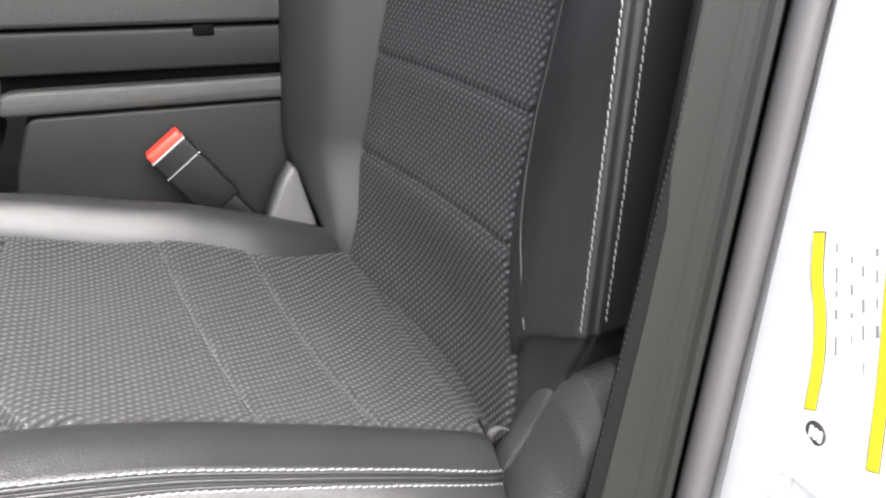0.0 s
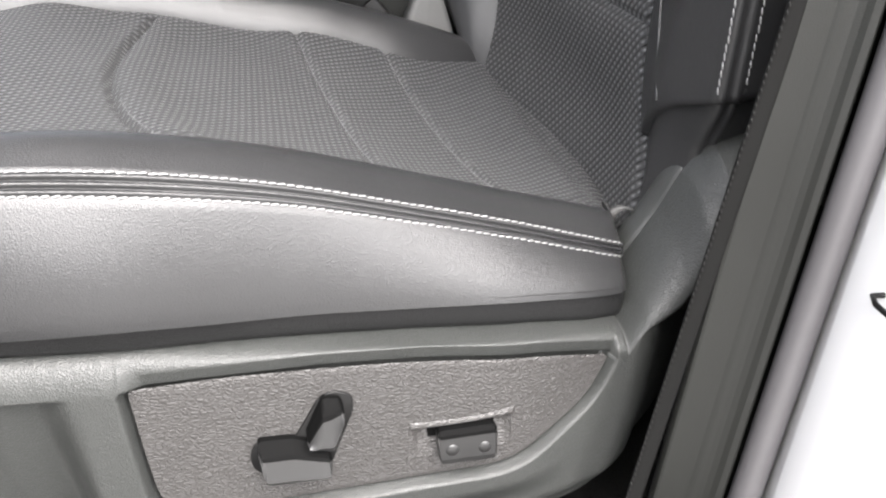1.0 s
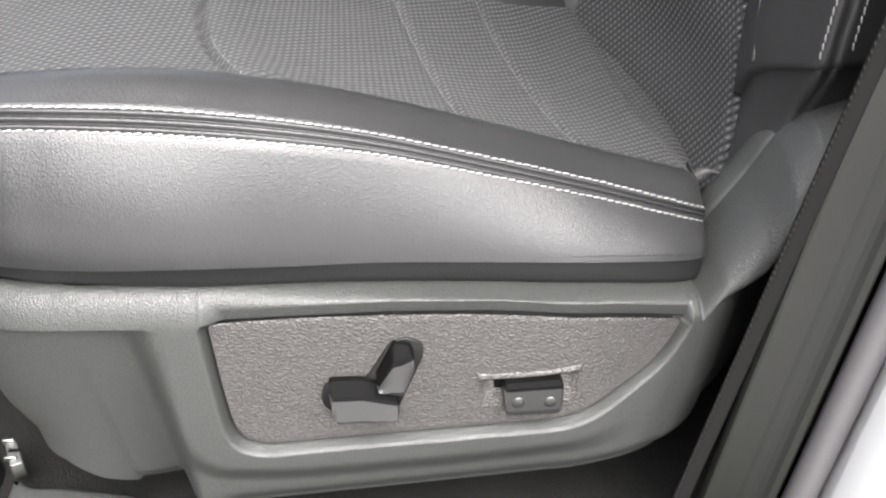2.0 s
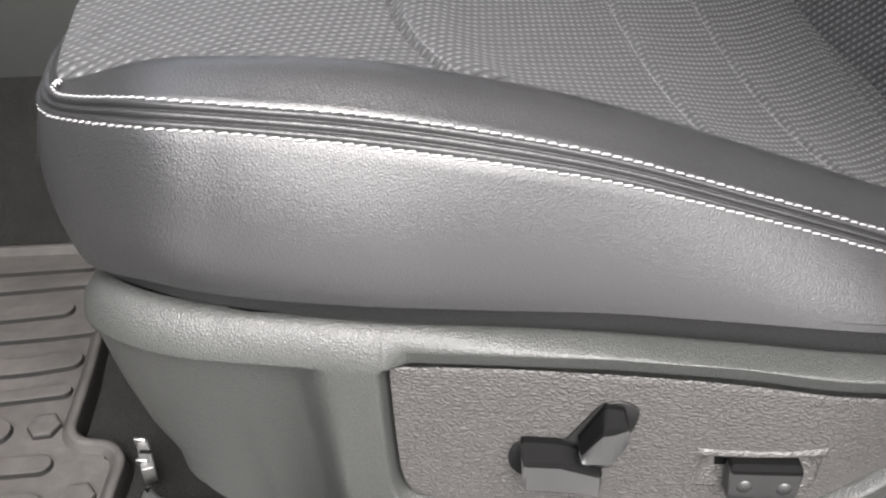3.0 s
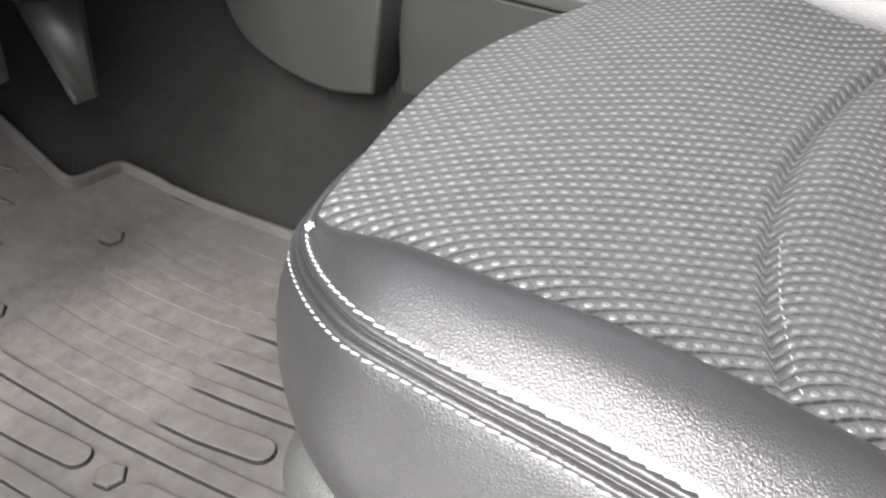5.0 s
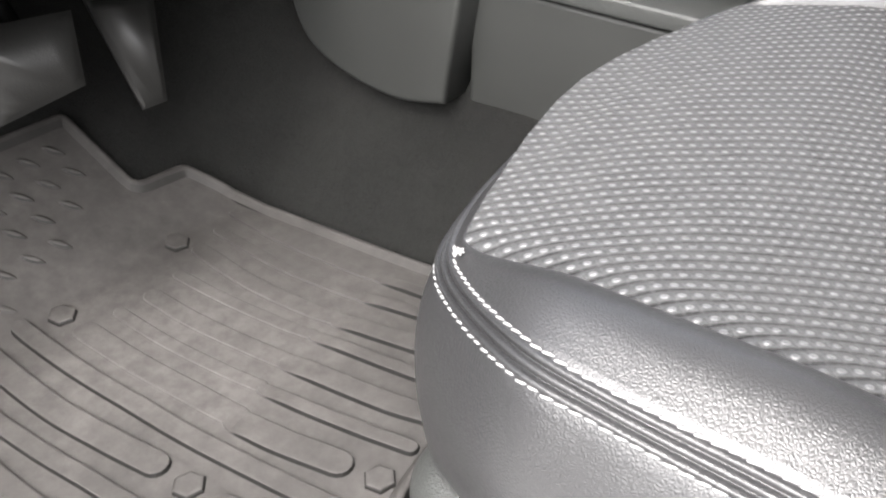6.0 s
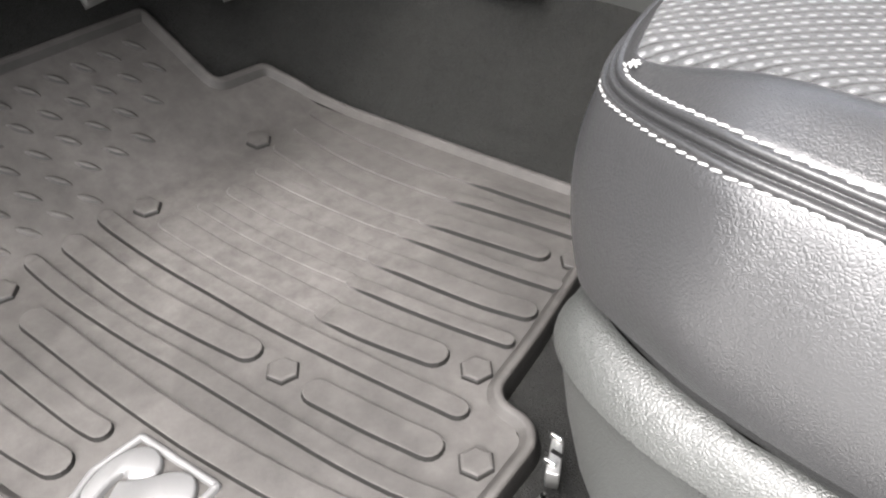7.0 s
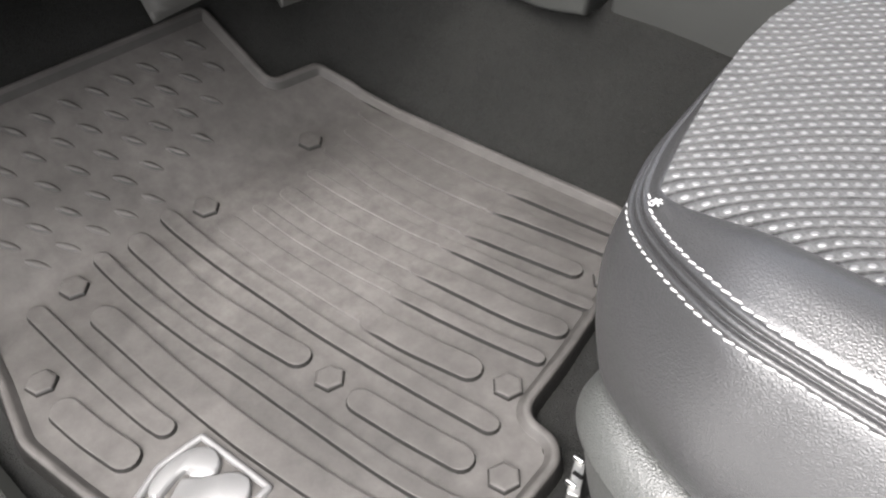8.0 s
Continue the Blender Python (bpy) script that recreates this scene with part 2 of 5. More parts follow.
def smooth01(a, b, x):
    f = np.clip((np.asarray(x, float) - a) / (b - a), 0, 1)
    return f * f * (3 - 2 * f)


def box(x0, y0, z0, x1, y1, z1, bevel=0.0, seg=2):
    bm = bmesh.new()
    bmesh.ops.create_cube(bm, size=1)
    for v in bm.verts:
        v.co = Vector(((x0 + x1) / 2 + v.co.x * (x1 - x0), (y0 + y1) / 2 + v.co.y * (y1 - y0), (z0 + z1) / 2 + v.co.z * (z1 - z0)))
    if bevel:
        bmesh.ops.bevel(bm, geom=bm.edges[:], offset=bevel, segments=seg, affect='EDGES', profile=0.6)
    return bm


def prism(outline, place, bevel=0.0, seg=2):
    """A solid from a flat outline: place(a, b, k) gives a corner for k = 0 (back) and 1 (front)."""
    bm = bmesh.new()
    lo = [bm.verts.new(place(a, b, 0)) for a, b in outline]
    hi = [bm.verts.new(place(a, b, 1)) for a, b in outline]
    n = len(outline)
    bm.faces.new(lo[::-1])
    top = bm.faces.new(hi)
    for i in range(n):
        bm.faces.new((lo[i], lo[(i + 1) % n], hi[(i + 1) % n], hi[i]))
    bmesh.ops.recalc_face_normals(bm, faces=bm.faces[:])
    if bevel:
        bmesh.ops.bevel(bm, geom=list(top.edges), offset=bevel, segments=seg, affect='EDGES', profile=0.6)
    return bm


def round_poly(points, radii, seg=5):
    """A polygon with rounded corners."""
    out = []
    n = len(points)
    for i in range(n):
        p, a, b = (Vector(points[k]) for k in (i, i - 1, (i + 1) % n))
        r = radii[i] if isinstance(radii, (list, tuple)) else radii
        da, db = (a - p), (b - p)
        r = min(r, da.length * 0.49, db.length * 0.49)
        s, e = p + da.normalized() * r, p + db.normalized() * r
        for k in range(seg + 1):
            f = k / seg
            q = s * (1 - f) ** 2 + p * (2 * f * (1 - f)) + e * f * f
            out.append((q.x, q.y))
    return out


def tube(path, radius, sides=8, caps=True):
    path = [Vector(p) for p in path]
    verts, faces = [], []
    for i, p in enumerate(path):
        d = (path[min(i + 1, len(path) - 1)] - path[max(i - 1, 0)]).normalized()
        a = d.cross(Vector((0.3, 0.2, 1))).normalized()
        b = d.cross(a)
        for k in range(sides):
            w = 2 * math.pi * k / sides
            r = radius if not hasattr(radius, "__len__") else radius[i]
            verts.append(p + a * (math.cos(w) * r) + b * (math.sin(w) * r))
    faces = grid_faces(len(path), sides, True)
    if caps:
        faces.append(tuple(range(sides))[::-1])
        faces.append(tuple((len(path) - 1) * sides + k for k in range(sides)))
    return verts, faces


def stitches(curve, out, pitch=0.0052, length=0.0049, radius=0.00056, slant=0.0004):
    """A row of short threads along a curve; out gives the way off the surface at each sample."""
    seg = np.linalg.norm(np.diff(curve, axis=0), axis=1)
    s = np.r_[0, np.cumsum(seg)]
    verts, faces = [], []

    def at(q):
        return Vector([float(np.interp(q, s, curve[:, k])) for k in range(3)]), Vector([float(np.interp(q, s, out[:, k])) for k in range(3)]).normalized()
    q = pitch
    rnd = random.Random(5)
    while q + length < s[-1]:
        wob = rnd.uniform(-0.0002, 0.0002)
        ring = []
        for f, r, h in ((0, 0.45, -0.0003), (0.2, 1, 0.0005), (0.8, 1, 0.0005), (1, 0.45, -0.0003)):
            p, o = at(q + f * length)
            p2, _ = at(q + f * length + 0.0005)
            d = (p2 - p).normalized()
            side = o.cross(d).normalized()
            c = p + o * h + side * (slant * (f - 0.5) * 2 + wob)
            ring.append((c, side, o, r * radius))
        base = len(verts)
        for c, side, o, r in ring:
            for k in range(5):
                w = 2 * math.pi * k / 5
                verts.append(c + side * (math.cos(w) * r) + o * (math.sin(w) * r * 0.8))
        for i, j, k, l in grid_faces(4, 5, True):
            faces.append((base + i, base + j, base + k, base + l))
        faces.append(tuple(base + k for k in range(5))[::-1])
        faces.append(tuple(base + 15 + k for k in range(5)))
        q += pitch
    return verts, faces


def with_uv(ob, uvs):
    layer = ob.data.uv_layers.new(name="UVMap")
    for loop in ob.data.loops:
        layer.data[loop.index].uv = uvs[loop.vertex_index]
    return ob


# ---- the setting ----
CX, CS = 0.225, 0.1          # the seat's middle line: y = CX + CS * (x - 0.3)


def mid(x):
    return CX + CS * (x - 0.3)


ground = tagged(part("ground", box(-60, -60, -0.75, 60, 60, -0.62), CONCRETE), "worn grey concrete outside the vehicle", "ground", kind="structure")


def carpet_height(x, y):
    """Floor, toe board, and the side of the tunnel."""
    z = -0.012 + 0.0 * x
    z = z + np.clip(-0.21 - x, 0, None) * 0.52
    tun = smooth01(0.37, 0.625, y) * smooth01(1.0, 0.80, y) * (0.30 - 0.05 * smooth01(-0.1, -0.4, x))
    return z + tun


def build_floor():
    xs, ys = np.linspace(-0.91, 1.72, 170), np.linspace(-0.16, 1.36, 130)
    v = []
    for x in xs:
        for y in ys:
            n = noise.noise(Vector((x * 9, y * 9, 0))) * 0.004 + noise.noise(Vector((x * 30, y * 30, 3))) * 0.0012
            v.append((x, y, float(carpet_height(x, y)) + n))
    ob = part("floor", (v, [f[::-1] for f in grid_faces(len(xs), len(ys))]), CARPET)
    return tagged(ob, "black carpet over the cab floor, toe board and tunnel", "floor", kind="structure")


floor = build_floor()


def build_sill():
    prof = [(-0.155, -0.05), (-0.155, 0.004), (-0.165, 0.012), (-0.19, 0.014), (-0.235, 0.006), (-0.25, -0.02), (-0.25, -0.2), (-0.2, -0.2)]
    v = [(x, y, z) for x in (-0.7, 1.1) for y, z in prof]
    n = len(prof)
    f = [(i, (i + 1) % n, n + (i + 1) % n, n + i) for i in range(n)] + [tuple(range(n))[::-1], tuple(range(n, 2 * n))]
    bm = bmesh.new()
    vs = [bm.verts.new(p) for p in v]
    for q in f:
        bm.faces.new([vs[k] for k in q])
    bmesh.ops.recalc_face_normals(bm, faces=bm.faces[:])
    ob = part("door_sill", bm, TRIM, smooth=False)
    return tagged(ob, "dark grained plastic door sill plate", "door sill", kind="structure")


build_sill()
# mostly unseen cab shell; its heights and openings are set to shape the light
for nm, b, mt, lb in (
        ("ceiling", (0.14, -0.18, 1.25, 1.9, 1.4, 1.29), LINER, "pale cloth headliner"),
        ("wall_far_side", (-0.9, 1.35, -0.3, 0.6, 1.4, 0.74), TRIM, "dark inner side of the far door below its window"),
        ("wall_far_rear", (0.6, 1.35, -0.3, 1.9, 1.4, 1.25), TRIM, "dark rear side of the cab"),
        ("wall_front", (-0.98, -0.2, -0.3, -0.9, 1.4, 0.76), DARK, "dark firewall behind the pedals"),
        # added out of view to keep light off the footwell; black for the shade there
        ("wall_kick_panel", (-0.9, -0.22, -0.2, -0.27, -0.17, 0.80), DARK, "unseen black panel added beside the footwell to shade it"),
        # added behind the jamb, unseen, to stop light from the rear
        ("wall_near_rear", (0.98, -0.26, -0.3, 1.75, -0.2, 1.25), PAINT, "unseen white wall behind the pillar, added to block rear light"),
        ("wall_rear", (1.7, -0.2, -0.3, 1.75, 1.4, 1.25), TRIM, "dark rear wall of the cab")):
    tagged(part(nm, box(*b, bevel=0.01), mt, smooth=False), lb, nm.split("_")[0], kind="structure")
# unseen; lowered and extended rearwards to block light from the footwell
tagged(part("dashboard", box(-0.9, -0.2, 0.335, -0.11, 1.35, 0.80, bevel=0.03), TRIM), "dark dashboard, unseen, its block enlarged to shade the footwell", "dashboard", kind="structure")




def build_door():
    """The open front door, out of view, placed to block light: dark inner panel, window above."""
    hinge, out = Vector((-0.44, -0.24, 0)), Vector((0.42, -0.91, 0)).normalized()
    thick = Vector((out.y, -out.x, 0)) * 0.07
    bm = bmesh.new()
    for z0, z1, a0, a1 in ((-0.08, 0.72, 0.0, 1.05), (0.72, 1.22, 0.0, 0.06), (0.72, 1.22, 0.99, 1.05), (1.16, 1.22, 0.06, 0.99)):
        b = box(0, 0, z0, 1, 1, z1)
        for v in b.verts:
            p = hinge + out * (a0 + (a1 - a0) * v.co.x) + thick * v.co.y
            v.co = Vector((p.x, p.y, v.co.z))
        me = bpy.data.meshes.new("piece")
        b.to_mesh(me)
        b.free()
        bm.from_mesh(me)
        bpy.data.meshes.remove(me)
    bmesh.ops.recalc_face_normals(bm, faces=bm.faces[:])
    return tagged(part("door_1", bm, TRIM, smooth=False), "open front door with a dark inner panel", "door", kind="structure")


build_door()

# ---- the driver's seat ----
seat = thing("driver_seat", (0.53, 0.24, 0.0), "black leather and woven cloth power seat with silver stitching", "car seat")

KX = [0.777, 0.768, 0.757, 0.69, 0.62, 0.557, 0.50, 0.44, 0.385, 0.345]
# rings along the near side from rear to front; then round the corner to the middle of the front
RINGS = {
    "seam": ([0.125, 0.090, 0.0945, 0.1037, 0.0942, 0.0868, 0.0782, 0.0674, 0.0618, 0.0653], [0.250, 0.258, 0.2619, 0.2761, 0.3024, 0.324, 0.3401, 0.3542, 0.3568, 0.3523],
             [(0.2985, 0.0680, 0.3436), (0.2880, 0.0990, 0.3425), (0.2765, 0.150, 0.3425), (0.268, 0.225, 0.3425)]),
    "upper": ([0.115, 0.0733, 0.0561, 0.0475, 0.0415, 0.0366, 0.0294, 0.0235, 0.019, 0.026], [0.246, 0.2463, 0.255, 0.2807, 0.3042, 0.3241, 0.3394, 0.3506, 0.3565, 0.355],
              [(0.2985, 0.0590, 0.3400), (0.2800, 0.0955, 0.3375), (0.2695, 0.150, 0.3355), (0.261, 0.225, 0.335)]),
    "lower": ([0.113, 0.0700, 0.0534, 0.0426, 0.0353, 0.0284, 0.0198, 0.0168, 0.0136, 0.0182], [0.238, 0.2371, 0.2463, 0.2721, 0.2957, 0.3157, 0.3302, 0.3396, 0.346, 0.3455],
              [(0.2930, 0.0535, 0.3322), (0.2735, 0.0937, 0.3265), (0.2635, 0.150, 0.3225), (0.255, 0.225, 0.321)]),
    "bulge": ([0.111, 0.07, 0.0401, 0.0268, 0.0214, 0.0167, 0.0083, 0.0008, -0.0005, 0.0058], [0.23, 0.228, 0.2379, 0.255, 0.2701, 0.2823, 0.2917, 0.3001, 0.304, 0.304],
              [(0.287, 0.047, 0.299), (0.272, 0.094, 0.293), (0.261, 0.150, 0.290), (0.252, 0.225, 0.290)]),
    "bottom": ([0.11, 0.069, 0.0348, 0.0191, 0.0155, 0.0134, 0.0072, -0.0001, 0.0025, 0.0113], [0.222, 0.2201, 0.2284, 0.2406, 0.2481, 0.2538, 0.2592, 0.2661, 0.2677, 0.2678],
               [(0.2968, 0.0410, 0.2585), (0.285, 0.0911, 0.2567), (0.277, 0.150, 0.256), (0.270, 0.225, 0.256)]),
    "skirt": ([0.108, 0.069, 0.0362, 0.0231, 0.0209, 0.0192, 0.0159, 0.0078, 0.0055, 0.0112], [0.203, 0.201, 0.2094, 0.2215, 0.2292, 0.2352, 0.2402, 0.2471, 0.251, 0.2535],
              [(0.2969, 0.0425, 0.2470), (0.2900, 0.0895, 0.2425), (0.284, 0.150, 0.242), (0.278, 0.225, 0.242)]),
}
NU = 150


def ring(name, n=NU):
    ys, zs, front = RINGS[name]
    return spline([(x, y, z) for x, y, z in zip(KX, ys, zs)] + front, n)


def far(c):
    """The same curve on the far side of the seat."""
    d = np.array(c, float)
    d[:, 1] = 2 * (CX + CS * (d[:, 0] - 0.3)) - d[:, 1]
    return d


def far_drop(x):
    """How much lower the far edge of the cloth lies than the near one."""
    return 0.014 * smooth01(0.35, 0.43, x) * smooth01(0.62, 0.52, x)


R = {k: ring(k) for k in RINGS}


def skirt_surface(side):
    """Leather from the bottom over the bulge and the double seam to the cloth."""
    rows = []
    for t in np.linspace(0, 1, 15):          # bottom to lower stitch, over the bulge
        a, b, c = R["bottom"], R["bulge"], R["lower"]
        k = 2 * b - (a + c) / 2
        q = (1 - t) ** 2 * a + 2 * t * (1 - t) * k + t * t * c
        rows.append(q)
    lo, up, se = R["lower"], R["upper"], R["seam"]
    outw = np.gradient(up, axis=0)
    nrm = np.cross(outw, up - lo)
    nrm /= np.linalg.norm(nrm, axis=1)[:, None] + 1e-9
    nrm *= np.where(nrm[:, 1:2] * 1.0 + nrm[:, 0:1] * 0.5 > 0, -1, 1)
    width = np.linalg.norm(up - lo, axis=1)[:, None]
    for t in np.linspace(0.02, 0.98, 37):    # three soft ribs between the two rows of thread
        h = 0.0030 * abs(math.sin(3 * math.pi * t)) ** 0.7 - 0.0010
        rows.append(lo + (up - lo) * t + nrm * h * np.clip(width / 0.012, 0.3, 1))
    crown = np.array([0, 0, 1.0])
    for t in np.linspace(0.0, 1, 14):
        w = np.linalg.norm(se - up, axis=1)[:, None]
        f = t if side else t ** 1.35
        full = float(np.interp(t, [0, 0.1, 0.2, 0.35, 0.5, 0.65, 0.8, 0.9, 1], [0, 0.058, 0.114, 0.190, 0.232, 0.222, 0.155, 0.085, 0]))
        front_share = 0.0 if side else 0.6 * smooth01(0.62, 0.50, se[:, 0:1])      # the crown is fullest at the front corner
        h = (0.5 if side else 0.15) * 4 * f * (1 - f)
        p = up + (se - up) * t + crown * w * (h + (full - h) * front_share)
        rows.append(p)
    rows.append(se + np.array([0, 0.001, -0.004]))
    rows.append(se + np.array([0.003, 0.004, -0.018]))
    rows = np.array(rows)                    # (ring, along, 3)
    if side:
        rows = np.array([far(r) for r in rows])
        lower = np.linspace(0, 1, 17)[:, None] * far_drop(rows[-17:, :, 0])
        rows[-17:, :, 2] -= lower
    v = rows.reshape(-1, 3)
    f = grid_faces(rows.shape[0], rows.shape[1])
    if not side:
        f = [q[::-1] for q in f]
    return v, f


cushion = piece("cushion_bolster", skirt_surface(False), LEATHER, seat, "black grained leather side bolster with a double seam")
cushion_far = piece("cushion_bolster", skirt_surface(True), LEATHER, seat, "black grained leather side bolster by the console")


def outward(c, up=0.5):
    d = np.zeros_like(c)
    for i, p in enumerate(c):
        ctr = np.array([max(p[0], 0.42), mid(p[0]), p[2]])
        w = p - ctr
        w /= np.linalg.norm(w) + 1e-9
        d[i] = w * (1 - up) + np.array([0, 0, 1]) * up
    return d


for nm in ("upper", "lower"):
    c = R[nm][13:121]
    piece("stitching", stitches(c, outward(c, 0.6 if nm == "upper" else 0.35)), THREAD, cushion, "row of silver thread stitches")
    cf = far(c)
    piece("stitching", stitches(cf, outward(cf, 0.6 if nm == "upper" else 0.35)), THREAD, cushion_far, "row of silver thread stitches")

# the darker skirt strip under the leather
def strip_surface(side):
    a, b = R["bottom"], R["skirt"]
    rows = []
    o = outward(a, 0.0)
    sunk = 0.006 * smooth01(0.47, 0.37, a[:, 0])[:, None]      # tucked under the leather at the front
    rows.append(a - o * 0.001 + np.array([0, 0, 0.004]))
    for t, d in ((0.03, -0.003), (0.2, -0.0022), (0.8, -0.0018), (0.95, -0.002), (1.15, -0.005)):
        rows.append(a + (b - a) * t + o * (d - sunk))
    rows = np.array(rows)
    if side:
        rows = np.array([far(r) for r in rows])
    f = grid_faces(rows.shape[0], rows.shape[1])
    return rows.reshape(-1, 3), f if side else [q[::-1] for q in f]


for side in (False, True):
    piece("skirt_strip", strip_surface(side), STRIP, seat, "dark smooth vinyl strip under the cushion")


# cushion cloth
def seam_side(x):
    """y and z of the near seam at x."""
    s = R["seam"]
    k = np.argsort(s[:, 0])
    return np.interp(x, s[k, 0], s[k, 1]), np.interp(x, s[k, 0], s[k, 2])


def u_seam(v):
    w = 2 * v - 1.16
    return 0.436 + np.where(w < 0, 0.036, 0.030) * np.abs(w) ** 2.0


def front_x(v):
    """Front edge of the cloth for the share v of the width."""
    y = np.abs(v - 0.5) * 2
    return np.interp(y, [0, 0.2, 0.4545, 0.764, 0.952, 1.0], [0.2645, 0.2665, 0.2730, 0.2845, 0.2935, 0.297])


def cloth_height(x, v):
    xs = np.clip(x, 0.306, 0.80)
    _, zs = seam_side(xs)
    z = zs
    e = 1 - (2 * v - 1) ** 2
    dip = 0.020 * smooth01(0.30, 0.46, x) * e ** 0.8 * (1 - 0.35 * smooth01(0.70, 0.80, x))
    z = z - dip
    z += 0.003 * e * smooth01(0.36, 0.30, x)
    z += 0.0015 - 0.003 * smooth01(0.300, 0.280, x)
    sx = x - u_seam(v)
    fade = smooth01(0.02, 0.25, e)
    z -= 0.0065 * np.exp(-(sx / 0.0032) ** 2) * fade
    z += 0.004 * np.exp(-((sx - 0.02) / 0.016) ** 2) * fade
    for c in (0.613, 0.698):
        g = x - (c - 0.036 * v)
        z -= 0.0042 * np.exp(-(g / 0.0035) ** 2) * smooth01(0.0, 0.04, e)
        z += 0.0015 * np.exp(-(g / 0.02) ** 2)
    z -= 0.035 * smooth01(0.0, 0.05, x - 0.765 - 0.022 * e)
    z -= 0.0045 * np.exp(-(v / 0.028) ** 2) + 0.003 * np.exp(-((1 - v) / 0.02) ** 2)
    z -= far_drop(x) * smooth01(0.45, 1.0, v)
    return z


def cushion_cloth(front):
    nv, nu = 110, 150
    vv = np.linspace(0, 1, nv)
    verts, uvs = [], []
    for t in np.linspace(0, 1, nu):
        for v in vv:
            a, b = (front_x(v), u_seam(v)) if front else (u_seam(v), 0.845)
            x = a + (b - a) * t
            yn, _ = seam_side(max(x, 0.2985))
            if x < 0.2985:
                yn = 0.068
            yn = yn - 0.003
            yf = 2 * mid(x) - yn
            y = yn + (yf - yn) * v
            z = float(cloth_height(x, v))
            verts.append((x, y, z))
            uvs.append((x, y))
    ob = piece("cushion_cloth", (verts, grid_faces(nu, nv)), CLOTH, seat, "dark grey woven cloth " + ("front panel" if front else "panel with two stitched channels"))
    return with_uv(ob, uvs)


cushion_cloth(True)
cloth_rear = cushion_cloth(False)


def channel_thread(c):
    """Sunk grey stitches along a channel across the cushion."""
    pts = []
    for v in np.linspace(0.01, 0.99, 60):
        x = c - 0.036 * v
        yn, _ = seam_side(x)
        pts.append((x, yn + (2 * mid(x) - 2 * yn) * v, float(cloth_height(x, v)) + 0.0006))
    pts = np.array(pts)
    return stitches(pts, np.tile(np.array([0.0, 0.0, 1.0]), (60, 1)), pitch=0.0058, length=0.0034, radius=0.00045)


def curve_thread():
    """Stitches where the curved seam meets the near bolster."""
    pts = []
    for v in np.linspace(0.01, 0.30, 30):
        x = float(u_seam(v)) + 0.0035
        yn, _ = seam_side(x)
        pts.append((x, yn + (2 * mid(x) - 2 * yn) * v, float(cloth_height(x, v)) + 0.0003))
    return stitches(np.array(pts), np.tile(np.array([0.0, 0.0, 1.0]), (30, 1)), pitch=0.0056, length=0.0030, radius=0.00045)


piece("stitching", curve_thread(), GREYTHREAD, cloth_rear, "row of sunk grey stitches")
for c in (0.613, 0.698):
    piece("stitching", channel_thread(c), GREYTHREAD, cloth_rear, "row of sunk grey stitches")


def ribbon(knots, wide, name, label):
    """A soft fold of vinyl along its knots, with a rolled edge."""
    c = spline(knots, 24)
    v = []
    for k, p in enumerate(c):
        w = wide * math.sin(math.pi * (0.12 + 0.80 * k / 23))
        for a in np.linspace(0, math.pi, 9):
            v.append((p[0] - 0.35 * w * math.sin(a), p[1] - w * math.cos(a) * 0.5, p[2] + 0.5 * w * math.sin(a)))
    return piece(name, (v, grid_faces(24, 9)), FOLD, seat, label)


ribbon([(0.787, 0.092, 0.257), (0.780, 0.098, 0.256), (0.773, 0.096, 0.252), (0.769, 0.084, 0.248), (0.7675, 0.074, 0.241), (0.7665, 0.062, 0.233)], 0.008, "end_fold", "worn grey vinyl fold at the rear end of the cushion")
for k, turn in enumerate((0.0, 1.1, 2.2)):
    d = Vector((math.cos(turn), math.sin(turn) * 0.6, 0.5 * math.sin(turn + 0.6)))
    o = Vector((0.2985, 0.0610, 0.3447))
    piece("thread_knot", tube([o - d * 0.0024, o - d * 0.0009 + Vector((0, 0, 0.0006)), o + d * 0.0009 + Vector((0, 0, 0.0006)), o + d * 0.0024], 0.0005, 6), THREAD, cushion, "knotted silver thread at the corner")
# foam body that fills the cushion
piece("cushion_core", box(0.31, 0.05, 0.17, 0.80, 0.42, 0.225, bevel=0.02), DARK, seat)


# ---- seat base trim ----
def side_y(x):
    """Outer face of the base trim in plan."""
    return 0.0 + 0.016 * smooth01(0.66, 0.78, x) + 0.03 * smooth01(0.78, 0.92, x)


PANEL_POLY = [(0.4495, 0.2236), (0.4953, 0.2243), (0.5594, 0.2219), (0.6256, 0.2174), (0.696, 0.2070), (0.7215, 0.2007), (0.748, 0.1937), (0.7345, 0.164), (0.7067, 0.1404),
              (0.6888, 0.1275), (0.6701, 0.1232), (0.597, 0.1222), (0.524, 0.1212), (0.472, 0.1198), (0.4584, 0.1270), (0.4540, 0.1405), (0.4515, 0.1755)]
FRAME_POLY = [(0.4164, 0.30), (0.82, 0.30), (0.795, 0.22), (0.766, 0.175), (0.743, 0.140), (0.7185, 0.118), (0.6898, 0.1064), (0.597, 0.1015), (0.487, 0.1005), (0.4407, 0.106), (0.4275, 0.1228),
              (0.4214, 0.1454), (0.4184, 0.1721), (0.4164, 0.2036)]


